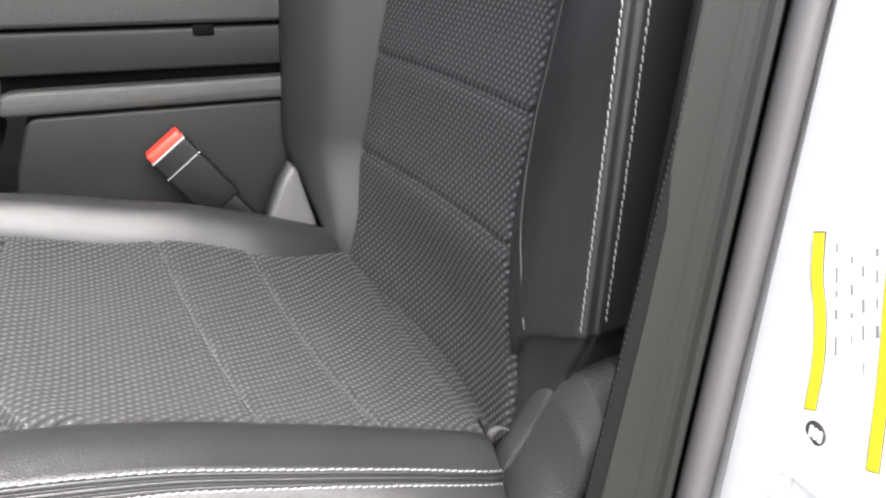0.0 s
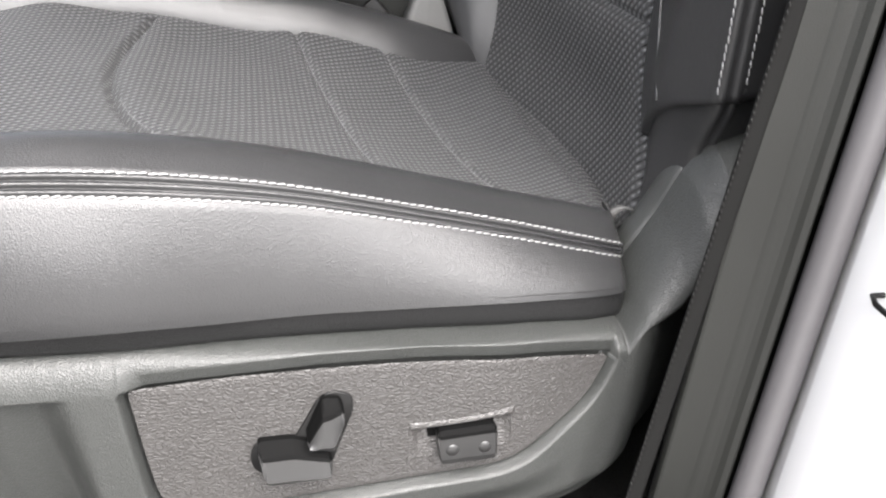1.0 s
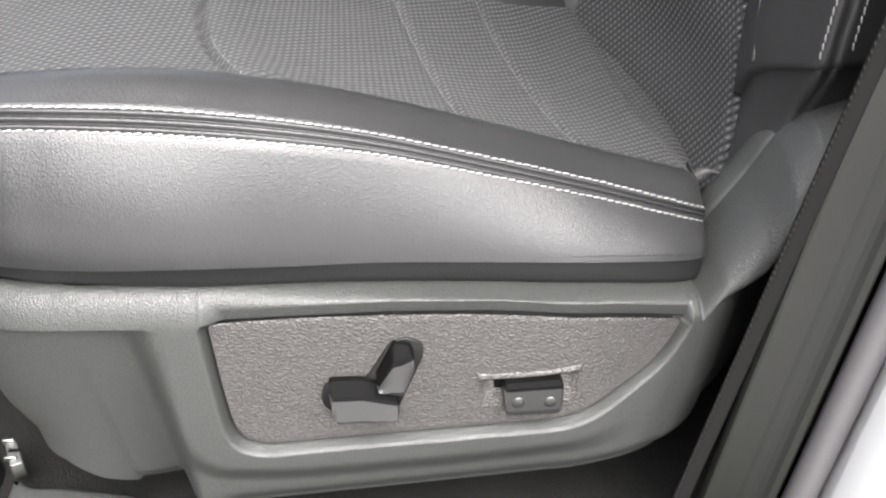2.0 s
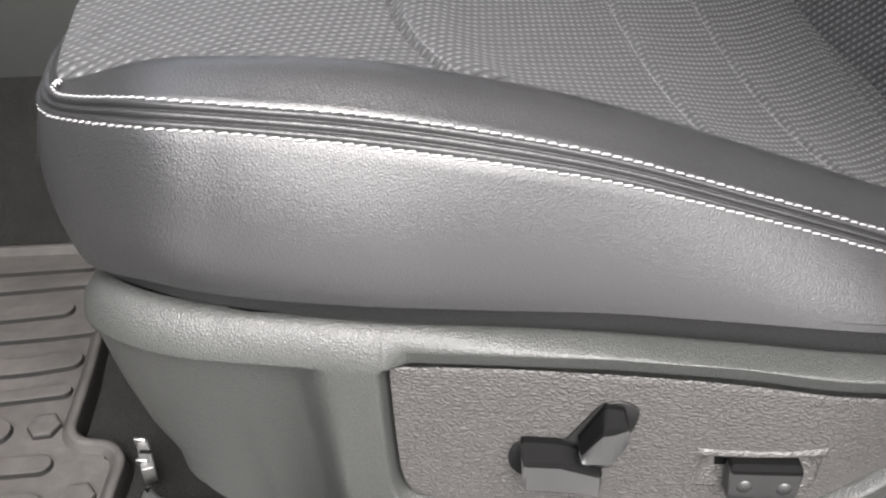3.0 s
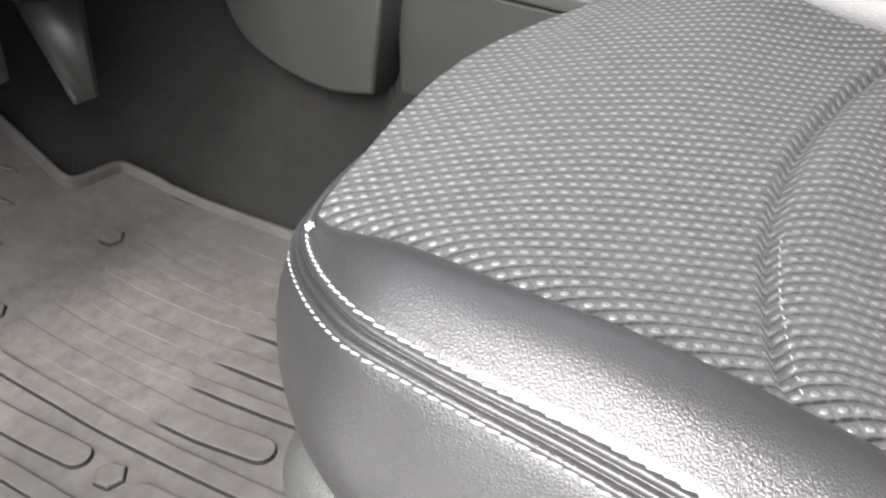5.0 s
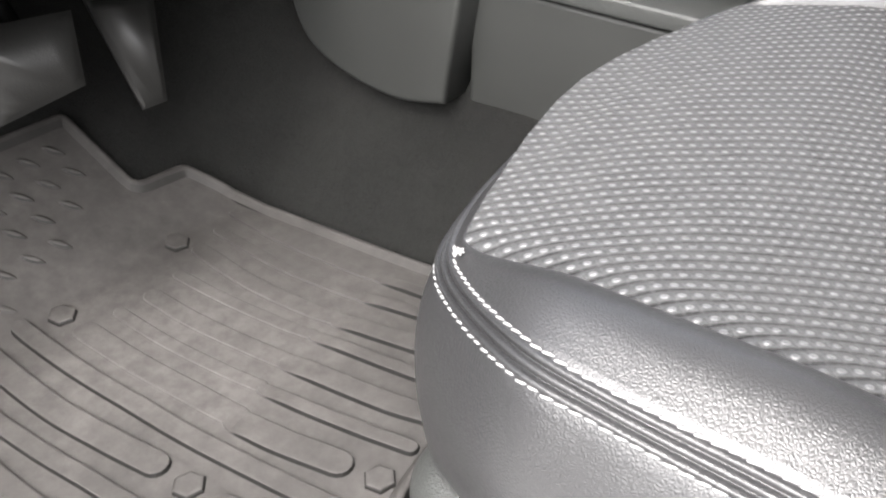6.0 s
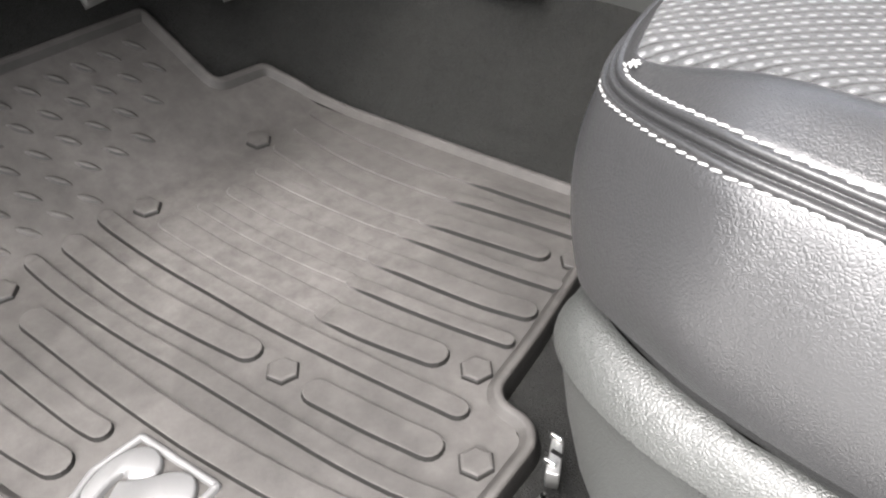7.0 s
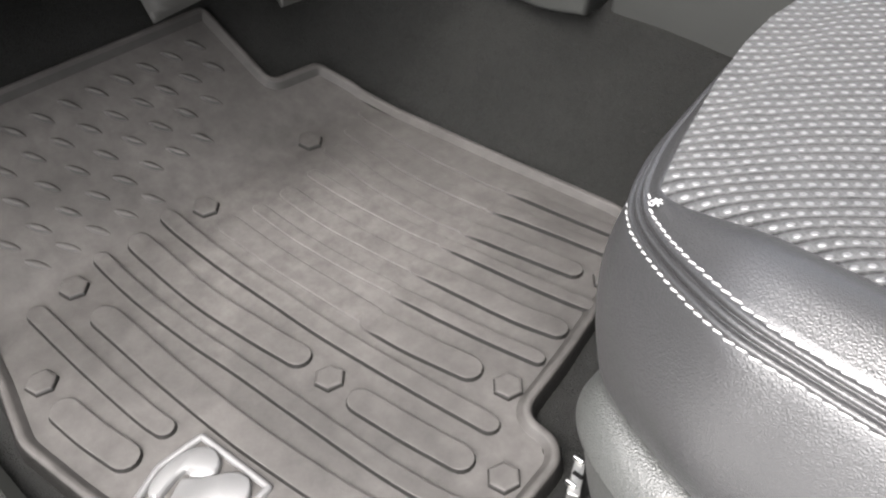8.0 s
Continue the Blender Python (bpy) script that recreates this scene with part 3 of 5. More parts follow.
def poly_distance(poly, x, z):
    """Signed distance to a polygon for arrays of points, minus inside."""
    p = np.array(poly)
    x, z = np.asarray(x, float), np.asarray(z, float)
    best, inside = np.full(x.shape, 1e9), np.zeros(x.shape, bool)
    for a, b in zip(p, np.roll(p, -1, axis=0)):
        d = b - a
        f = np.clip(((x - a[0]) * d[0] + (z - a[1]) * d[1]) / (d @ d), 0, 1)
        best = np.minimum(best, np.hypot(x - a[0] - f * d[0], z - a[1] - f * d[1]))
        if abs(d[1]) > 1e-12:
            inside ^= ((a[1] > z) != (b[1] > z)) & (x < d[0] * (z - a[1]) / d[1] + a[0])
    return np.where(inside, -best, best)


PRAD = [0.003] + [0.03] * 5 + [0.004] + [0.03] * 6 + [0.012] * 3 + [0.03]
PR = round_poly(PANEL_POLY, PRAD, 4)
FR = round_poly(FRAME_POLY, 0.02, 4)


def base_bottom(x):
    return float(np.interp(x, [0.335, 0.3525, 0.375, 0.40, 0.454, 0.60, 0.68, 0.736, 0.80, 0.95], [0.092, 0.068, 0.048, 0.044, 0.060, 0.0645, 0.0675, 0.079, 0.083, 0.083]))


def roll_x(z):
    """Where the trim's rear edge rolls away from the door side."""
    return np.interp(z, [0.06, 0.10, 0.14, 0.18, 0.22, 0.26, 0.30, 0.33], ROLL)


ROLL = [0.718, 0.747, 0.756, 0.760, 0.763, 0.770, 0.790, 0.815]


def base_surface():
    nw, nx = 180, 420
    plan = []                                           # stations: from the rear along the side, round the corner, across the front
    for x in np.linspace(0.89, 0.375, nx):
        plan.append((x, None))
    for a in np.linspace(0, 90, 31)[1:]:
        plan.append((0.375 - 0.089 * math.sin(radians(a)), 0.055 * (1 - math.cos(radians(a)))))
    for y in np.linspace(0.055, 0.39, 20)[1:]:
        plan.append((0.286 - 0.008 * math.sin(math.pi * (y - 0.05) / 0.36), y))
    sx = sorted(KX)
    sz = [z for _, z in sorted(zip(KX, RINGS["skirt"][1]))]
    sy = [q for _, q in sorted(zip(KX, RINGS["skirt"][0]))]
    verts = []
    for i, (x, y) in enumerate(plan):
        top = float(np.interp(x, sx, sz))
        iny = float(np.interp(x, sx, sy))
        if x > 0.757:                                   # up over the recliner hinge
            rise = float(smooth01(0.757, 0.772, x))
            top = float(np.interp(x, [0.757, 0.771, 0.794, 0.808, 0.824, 0.846, 0.880, 0.915], [0.2058, 0.232, 0.268, 0.295, 0.313, 0.321, 0.319, 0.302]))
            iny += (0.064 - iny) * rise
        if y is not None:
            top = 0.2520 + 0.0035 * math.sin(math.pi * min(1, (i - nx) / 30)) - 0.0085 * min(1, (i - nx) / 30)
        zb = base_bottom(x) if y is None else float(np.interp(i - nx, [0, 8, 16, 30], [0.048, 0.066, 0.090, 0.105]))
        if y is None:
            nrm = np.array([0, -1.0, 0])
            ctr = np.array([x, side_y(x), 0])
            inner = np.array([x, iny + 0.008, 0])
        else:
            j0, j1 = plan[max(i - 1, 0)], plan[min(i + 1, len(plan) - 1)]
            tx, ty = j1[0] - j0[0], (j1[1] if j1[1] is not None else 0.0) - (j0[1] if j0[1] is not None else 0.0)
            nrm = np.array([-ty, tx, 0]) / math.hypot(tx, ty)
            nrm = nrm * (1 if nrm[0] < 0 or nrm[1] < 0 else -1)
            ctr = np.array([x, y, 0])
            inner = ctr - nrm * 0.018
        # left and right of the panel a soft shoulder; above it a flat ledge with a crease
        inset_zone = y is None and 0.4487 < x < 0.749
        ptop = float(np.interp(x, [0.4495, 0.5594, 0.6256, 0.696, 0.7215, 0.748], [0.2236, 0.2219, 0.2174, 0.2070, 0.2007, 0.1937]))
        high = 0.024 if x < 0.5 else 0.014 + 0.030 * float(smooth01(0.757, 0.80, x))
        for w in range(24):
            a = w / 24 * math.pi / 2
            off = inner + (ctr - inner) * math.sin(a)
            z = top - 0.001 - high * (1 - math.cos(a))
            if inset_zone:
                cy = side_y(x) + 0.0075
                f = w / 23
                ky, kz = cy - 0.0016, ptop + 0.0092
                turn = min(1.0, f * 2) * math.pi / 2
                yy, z = ((inner[1] + (ky - inner[1]) * math.sin(turn), top - 0.001 + (kz - top + 0.001) * (1 - math.cos(turn))) if f < 0.5 else
                         (ky + (cy + 0.0008 - ky) * (2 * f - 1), kz - (kz - ptop - 0.0004) * (2 * f - 1)))
                bl = float(smooth01(0.4487, 0.463, x))
                off = np.array([x, off[1] + (yy - off[1]) * bl, 0])
                z_round = top - 0.001 + (ptop + 0.0004 - top + 0.001) * (1 - math.cos(a))
                z = z_round + (z - z_round) * bl
            verts.append(off + np.array([0, 0, z]))
        f = np.linspace(0, 1, nw - 24)
        z0 = ptop if inset_zone else top - 0.001 - high
        z = z0 + (zb - z0) * f
        if y is None:
            xx = np.full(z.shape, x)
            d = poly_distance(FR, xx, z)
            push = -0.009 * smooth01(-0.006, 0.018, d) * smooth01(0.243, 0.226, z) * (1 - smooth01(0.66, 0.73, xx)) * (0.25 + 0.75 * smooth01(0.375, 0.412, xx))
            e = poly_distance(PR, xx, z)
            wide = 0.0035
            push -= 0.0085 * (smooth01(wide, 0.0, e) if not inset_zone else np.where(z > ptop - 0.004, 1.0, smooth01(wide, 0.0, e)))
            push -= 0.007 * smooth01(0.0006, -0.0012, e)
            push -= 0.007 * smooth01(0.022, 0.0, z - zb) ** 2
            push -= 24.0 * np.clip(xx - roll_x(z), 0, 0.035) ** 2 + 0.8 * np.clip(xx - roll_x(z) - 0.035, 0, None)
            push -= 0.27 * np.clip(0.228 - z, 0, None) * smooth01(0.428, 0.400, xx)
        else:
            push = -0.00225 * smooth01(0.243, 0.226, z) - 0.003 * f ** 2 - 0.27 * np.clip(0.228 - z, 0, None) * (1 - min(1, (i - nx) / 30))
        taper = np.interp(z, [0.117, 0.144, 0.18, 0.22, 0.245], [0.026, 0.014, 0.006, 0.001, 0.0]) * (0 if y is None else min(1, (i - nx) / 30))
        for zz, q, dx in zip(z, push, taper):
            verts.append(ctr + nrm * q + np.array([dx, 0, zz]))
    return verts, [q[::-1] for q in grid_faces(len(plan), nw)]


base = piece("seat_base_trim", base_surface(), PLASTIC, seat, "grained grey plastic trim round the seat base")
base_core = piece("base_core", box(0.44, 0.06, 0.075, 0.80, 0.38, 0.20, bevel=0.02), DARK, seat)

sp = round_poly([(x + (0.0022 if x < 0.6 else -0.0022), z + (0.0020 if z < 0.15 else -0.0016)) for x, z in PANEL_POLY], PRAD, 4)


def panel_surface():
    """The inset panel, following the trim's curve, with a thin rolled edge."""
    bm = bmesh.new()
    nx, nz = 150, 48
    arr = np.array(sp)
    ux = np.linspace(arr[:, 0].min() + 1e-4, arr[:, 0].max() - 1e-4, nx)
    rows = []
    for x in ux:
        hits = []
        for i in range(len(arr)):
            a, b = arr[i], arr[(i + 1) % len(arr)]
            if (a[0] - x) * (b[0] - x) <= 0 and abs(a[0] - b[0]) > 1e-9:
                hits.append(a[1] + (b[1] - a[1]) * (x - a[0]) / (b[0] - a[0]))
        zt, zb = max(hits), min(hits)
        col = []
        for k in range(nz):
            z = zb + (zt - zb) * k / (nz - 1)
            edge = min(k, nz - 1 - k) == 0
            col.append(bm.verts.new((x, side_y(x) + (0.0070 if edge else 0.0065), z)))
        rows.append(col)
    for i in range(nx - 1):
        for k in range(nz - 1):
            at = (rows[i][k].co + rows[i + 1][k + 1].co) / 2
            if 0.6125 < at.x < 0.6785 and 0.1405 < at.z < 0.1645:
                continue
            try:
                bm.faces.new((rows[i][k], rows[i + 1][k], rows[i + 1][k + 1], rows[i][k + 1]))
            except ValueError:
                pass
    return bm


panel = piece("switch_panel", panel_surface(), PANEL, seat, "dark grained inset panel for the seat switches")


def on_panel(y):
    return lambda a, b, k: Vector((a, side_y(a) + y[k], b))


# power switch: black surround, slide bar and recline lever
surround = round_poly([(0.5125, 0.1610), (0.5155, 0.1711), (0.5240, 0.174), (0.5410, 0.173), (0.5480, 0.1848), (0.557, 0.2005), (0.5664, 0.204), (0.5772, 0.1990), (0.5775, 0.188), (0.5670, 0.162), (0.5605, 0.1445), (0.521, 0.1450), (0.5141, 0.1520)], 0.004, 3)
piece("switch_surround", prism(surround, on_panel((0.008, 0.0052)), 0.0008), GLOSS, panel, "glossy black surround of the power switches")
bar = [(0.518, 0.176), (0.5387, 0.175), (0.5605, 0.1661), (0.562, 0.1562), (0.560, 0.147), (0.521, 0.149)]


def facet_knob(outline, edge, depth, tuck, slope=False, slant=0.0045):
    """A knob's proud face, leaning out towards its foot, or the slope above its crease edge(a)."""
    arr = np.array(outline)
    n, m = 26, 12
    xs = np.linspace(arr[:, 0].min() + 2e-4, arr[:, 0].max() - 2e-4, n)
    rows = []
    for x in xs:
        hits = []
        for a, b in zip(arr, np.roll(arr, -1, axis=0)):
            if (a[0] - x) * (b[0] - x) <= 0 and abs(a[0] - b[0]) > 1e-9:
                hits.append(a[1] + (b[1] - a[1]) * (x - a[0]) / (b[0] - a[0]))
        z0, z1 = min(hits), max(hits)
        ze = min(max(edge(x), z0 + 0.1 * (z1 - z0)), z1 - 0.1 * (z1 - z0))
        end = min(1.0, min(x - xs[0], xs[-1] - x) / 0.0016)
        lift = math.sqrt(max(0.0, 1 - (1 - end) ** 2))
        col = [(x, 0.007, z0)]
        for k in range(m):
            f = k / (m - 1)
            if f < 0.5:
                z = z0 + (ze - z0) * (f / 0.5)
                y = (depth + slant * (1 - f / 0.5)) * (0.72 + 0.28 * min(1, f / 0.09))
            else:
                g = (f - 0.5) / 0.5
                z = ze + (z1 - ze) * g
                y = depth + (tuck - depth) * g ** 0.9
            col.append((x, -(y * (0.55 + 0.45 * lift)), z))
        col.append((x, 0.007, z1))
        rows.append(col)
    w = len(rows[0])
    v = [(x, side_y(x) + y, z) for col in rows for x, y, z in col]
    f = grid_faces(n, w, True)
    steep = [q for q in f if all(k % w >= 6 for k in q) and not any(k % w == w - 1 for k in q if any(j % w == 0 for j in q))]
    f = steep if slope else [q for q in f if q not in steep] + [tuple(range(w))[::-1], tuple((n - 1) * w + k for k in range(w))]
    bm = bmesh.new()
    vs = [bm.verts.new(p) for p in v]
    for q in f:
        bm.faces.new([vs[k] for k in q])
    bmesh.ops.delete(bm, geom=[p for p in bm.verts if not p.link_faces], context='VERTS')
    bmesh.ops.recalc_face_normals(bm, faces=bm.faces[:])
    return bm


slide = piece("slide_switch", facet_knob(round_poly(bar, 0.003, 3), lambda a: float(np.interp(a, [0.520, 0.5388, 0.5595], [0.1680, 0.1675, 0.1605])), 0.006, -0.002), SWITCH, panel, "satin black horizontal slide switch", smooth=False)
# upper slopes of the switches, painted near-black in place of a shaded recess
piece("shade_slope", facet_knob(round_poly(bar, 0.003, 3), lambda a: float(np.interp(a, [0.520, 0.5388, 0.5595], [0.1680, 0.1675, 0.1605])), 0.006, -0.002, True), DARK, slide, "upper slope of the switch, black in place of a shaded recess", smooth=False)
lev = round_poly([(0.5470, 0.1765), (0.5590, 0.2022), (0.5695, 0.2002), (0.5718, 0.1918), (0.5635, 0.168), (0.5500, 0.1720)], 0.0025, 3)
lever = piece("recline_switch", facet_knob(lev, lambda a: float(np.interp(a, [0.546, 0.558, 0.572], [0.171, 0.1925, 0.1965])), 0.006, -0.002), SWITCH, panel, "satin black slanted recline lever", smooth=False)
piece("shade_slope", facet_knob(lev, lambda a: float(np.interp(a, [0.546, 0.558, 0.572], [0.171, 0.1925, 0.1965])), 0.006, -0.002, True), DARK, lever, "upper slope of the switch, black in place of a shaded recess", smooth=False)

# lumbar switch
def scoop_surface():
    """A pocket pressed into the panel under a raised brow, the rocker sitting in it."""
    n, m = 60, 40
    v = []
    for i in range(n):
        for j in range(m):
            a, b = i / (n - 1), j / (m - 1)
            x = 0.6075 + 0.0755 * a + 0.003 * b * (1 - 2 * a)
            z = 0.1365 + 0.0045 * a + (0.0335 - 0.0035 * a) * b - 0.0022 * math.sin(math.pi * a) * float(smooth01(0.7, 1.0, b))
            side = float(smooth01(0.0, 0.07, min(a, 1 - a)))
            brow = 0.0010 * math.exp(-((b - 0.88) / 0.10) ** 2) * side
            pocket = 0.0046 * float(smooth01(0.0, 0.16, min(a, 1 - a))) * float(smooth01(0.88, 0.74, b)) * float(smooth01(-0.35, 0.75, b))
            d = 0.0061 - brow + pocket
            if i in (0, n - 1) or j in (0, m - 1):
                d = 0.0069
            v.append((x, side_y(x) + d, z))
    return v, [q[::-1] for q in grid_faces(n, m)]


piece("switch_scoop", scoop_surface(), PANEL, panel, "moulded scoop above the lumbar switch")
piece("switch_well", prism(round_poly([(0.6225, 0.1645), (0.667, 0.1645), (0.6655, 0.1378), (0.624, 0.1388)], 0.002, 2), on_panel((0.018, 0.0100)), 0.0004), DARK, panel, "dark well of the lumbar switch")
lum = round_poly([(0.6275, 0.1640), (0.6665, 0.1640), (0.6665, 0.1385), (0.629, 0.1398)], 0.004, 4)
rocker = piece("lumbar_switch", facet_knob(lum, lambda a: 0.1612, 0.0015, -0.0015, slant=0.0015), SWITCH, panel, "satin black lumbar rocker with two dimples", smooth=False)
piece("shade_slope", facet_knob(lum, lambda a: 0.1612, 0.0015, -0.0015, True, 0.0015), DARK, rocker, "upper slope of the switch, black in place of a shaded recess", smooth=False)
for a, b in ((0.637, 0.1500), (0.6580, 0.1488)):
    bm = bmesh.new()
    bmesh.ops.create_uvsphere(bm, u_segments=14, v_segments=8, radius=0.0048)
    for v in bm.verts:
        v.co = Vector((v.co.x, v.co.y * 0.4, v.co.z)) + Vector((a, side_y(a) - 0.0015, b))
    piece("dimple", bm, SWITCH, rocker)


# ---- recliner cover ----
def cover_shell(section):
    """A curved cover swept along its front edge; section holds (depth, y) pairs."""
    spine = spline([(0.740, 0.086), (0.750, 0.15), (0.758, 0.19), (0.771, 0.232), (0.794, 0.268), (0.808, 0.295), (0.824, 0.313), (0.846, 0.321), (0.880, 0.319), (0.915, 0.302)], 60)
    c = np.array([0.88, 0.10])
    v = []
    for p in spine:
        d = c - p
        d /= np.linalg.norm(d)
        d = d * 0.5 + np.array([0.5, -0.25 * float(smooth01(0.25, 0.32, p[1]))])
        for dep, y in section:
            k = p + d * dep
            v.append((k[0], y - 0.003, k[1]))
    return v, grid_faces(60, len(section))


inner_half = [tuple(q) for q in spline([(0.10, 0.110), (0.03, 0.108), (0.008, 0.104), (0.0015, 0.096), (0.0016, 0.085), (0.0050, 0.0790), (0.016, 0.0772)], 26)]
piece("recliner_cover", cover_shell(inner_half), PLASTIC, seat, "inner half of the recliner cover")


# ---- backrest ----
def lean(z):
    return 0.02 * np.clip((z - 0.35) / 0.1, -2.5, None) - 0.004 * np.clip((0.30 - z) / 0.05, 0, 2)


BZ = np.linspace(0.19, 0.86, 120)


def back_profile(z):
    """Cross-section from the near back corner round the front to the far back corner."""
    s = lean(z)
    low = float(smooth01(0.35, 0.30, z))
    deep = float(smooth01(0.38, 0.25, z))
    q = 0.25 * s
    return {
        "side0": np.array([0.945 + s, 0.115, z]),
        "side1": np.array([0.905 + s, 0.058 + 0.02 * low, z]),
        "st2": np.array([0.829 + q, 0.047 + 0.02 * low, z]),
        "st1": np.array([0.812 + q, 0.049 + 0.02 * low, z]),
        "face": np.array([0.802 + 0.6 * s + 0.006 * low, 0.100, z]),
        "edge": np.array([0.812 + s, float(np.interp(z, [0.25, 0.274, 0.322, 0.346, 0.370, 0.394, 0.417, 0.462, 0.507, 0.56], [0.100, 0.110, 0.140, 0.1515, 0.160, 0.1655, 0.1686, 0.1705, 0.1718, 0.172])), z]),
        "fedge": np.array([0.787 + s, 0.466 - 0.02 * deep, z]),
        "f1": np.array([0.748 + 0.6 * s + 0.02 * deep, 0.482 - 0.03 * deep, z]),
        "f2": np.array([0.722 + q + 0.034 * deep, 0.515 - 0.055 * deep, z]),
        "f3": np.array([0.735 + q + 0.03 * deep, 0.545 - 0.06 * deep, z]),
        "f4": np.array([0.80 + s, 0.562 - 0.06 * deep, z]),
        "f5": np.array([0.93 + s, 0.53, z]),
    }


BP = [back_profile(z) for z in BZ]


def band(names, n):
    return np.array([spline([p[k] for k in names], n) for p in BP])


def back_bolster(foot=False):
    a = band(["side0", "side1", "st2"], 14)
    c = np.array([np.linspace(p["st2"], p["st1"], 9) for p in BP])
    for i in range(len(BZ)):
        for k in range(9):
            t = k / 8
            c[i, k] += np.array([-0.3, -1, 0]) * (0.0022 * (1 - math.cos(2 * math.pi * 2 * t)) * 0.5 - 0.0005)
    b = band(["st1", "face", "edge"], 16)
    b[:, 1:-1, 0] -= 0.004 * np.sin(np.linspace(0, math.pi, 16))[1:-1]
    inner = np.array([[p["edge"] + np.array([0.012, 0.004, 0])] for p in BP])
    rows = np.concatenate([a[:, :-1], c, b[:, 1:], inner], axis=1)
    if foot:
        rows = rows[(BZ > 0.235) & (BZ < 0.36)]
    else:                                    # the hem rises from the cloth towards the rear
        hem = np.interp(np.arange(rows.shape[1]), [0, 21, 26, 36], [0.352, 0.347, 0.335, 0.300])
        cut_z = np.array([[h + (0.86 - h) * f for h in hem] for f in np.linspace(0, 1, 110)])
        rows = np.stack([np.stack([np.interp(cut_z[:, k], BZ, rows[:, k, c]) for c in range(3)], axis=1) for k in range(rows.shape[1])], axis=1)
    if foot:
        ctr = np.array([0.87, 0.10, 0.0])
        rows = np.array([[ctr + (p - ctr) * np.array([0.93, 0.90, 1.0]) for p in r] for r in rows])
        return rows.reshape(-1, 3), [q[::-1] for q in grid_faces(rows.shape[0], rows.shape[1])]
    # rounded lower end
    tuck = []
    for f in (0.6, 0.25):
        r = rows[0].copy()
        ctr = np.array([0.87, 0.10, 0.33])
        r = ctr + (r - ctr) * (0.75 + 0.25 * f)
        r[:, 2] = rows[0][:, 2] - 0.008 * (1 - f)
        tuck.append(r)
    rows = np.concatenate([np.array(tuck[::-1]), rows])
    return rows.reshape(-1, 3), [q[::-1] for q in grid_faces(rows.shape[0], rows.shape[1])]


backrest = piece("backrest_bolster", back_bolster(), LEATHER, seat, "black leather backrest bolster with a double seam")


piece("bolster_foot", back_bolster(True), LEATHER, seat, "black vinyl lower end of the backrest bolster")


def back_far():
    rows = band(["fedge", "f1", "f2", "f3", "f4", "f5"], 40)
    lead = np.array([[p["fedge"] + np.array([0.012, -0.004, 0])] for p in BP])
    rows = np.concatenate([lead, rows], axis=1)
    return rows.reshape(-1, 3), [q[::-1] for q in grid_faces(rows.shape[0], rows.shape[1])]


piece("backrest_bolster", back_far(), LEATHER, seat, "black leather backrest bolster by the console")
for nm in ("st1", "st2"):
    zmin = 0.345 if nm == "st1" else 0.352
    c = np.array([p[nm] for p, z in zip(BP, BZ) if z > zmin])
    o = np.tile(np.array([-0.7, -1.0, 0]), (len(c), 1))
    piece("stitching", stitches(c, o), THREAD, backrest, "row of silver thread stitches")
pipe = spline([(0.804 + 0.8 * float(lean(z)) - 0.0045, float(np.interp(z, [0.310, 0.355, 0.376, 0.398, 0.436, 0.476, 0.514, 0.55], [0.085, 0.1086, 0.120, 0.129, 0.1365, 0.1372, 0.1334, 0.131])), z) for z in np.linspace(0.334, 0.84, 18)], 60)
piece("piping", tube(pipe, 0.0011, 6), PIPING, backrest, "thin piping beside the cloth")



def back_cloth():
    nv, verts, uvs = 90, [], []
    seams = (0.372, 0.470, 0.568, 0.666, 0.764)
    zz = np.linspace(0.19, 0.86, 270)
    for z in zz:
        p = back_profile(z)
        for v in np.linspace(0, 1, nv):
            q = p["edge"] + (p["fedge"] - p["edge"]) * v
            e = 1 - (2 * v - 1) ** 2
            tilt = -0.006 - 0.002 * v
            x = q[0] + (0.008 + 0.016 * float(smooth01(0.355, 0.265, z))) * e
            for s in seams:
                g = z - (s + tilt)
                x += 0.0032 * math.exp(-(g / 0.004) ** 2)
                x -= 0.002 * math.exp(-(g / 0.03) ** 2)
            x += 0.006 * (math.exp(-(v / 0.02) ** 2) + math.exp(-((1 - v) / 0.02) ** 2))
            verts.append((x, q[1], z))
            uvs.append((z, -q[1]))
    back_rows = []
    for s in seams:
        row = []
        for v in np.linspace(0.02, 0.98, 60):
            z = s - 0.006 - 0.002 * v
            p = back_profile(z)
            q = p["edge"] + (p["fedge"] - p["edge"]) * v
            row.append((q[0] + 0.008 * (1 - (2 * v - 1) ** 2) + 0.0002, q[1], z))
        back_rows.append(np.array(row))
    ob = piece("backrest_cloth", (verts, [f[::-1] for f in grid_faces(len(zz), nv)]), CLOTH, seat, "dark grey woven cloth backrest with stitched channels")
    with_uv(ob, uvs)
    for row in back_rows:
        piece("stitching", stitches(row, np.tile(np.array([-1.0, 0.0, 0.0]), (60, 1)), pitch=0.0058, length=0.0036, radius=0.0005), GREYTHREAD, ob, "row of sunk grey stitches")


back_cloth()
piece("backrest_shell", box(0.87, 0.10, 0.24, 1.0, 0.52, 0.86, bevel=0.03), STRIP, seat, "black back shell of the seat")

# rail under the seat
rail = thing("seat_rail", (0.5, 0.10, 0.0), "bare steel seat rail bolted to the carpeted floor", "seat rail")
piece("channel", box(0.45, 0.098, 0.0, 0.78, 0.118, 0.026, bevel=0.003), METAL, rail)
flat = lambda z: (lambda a, b, k: Vector((a, b, z[k])))
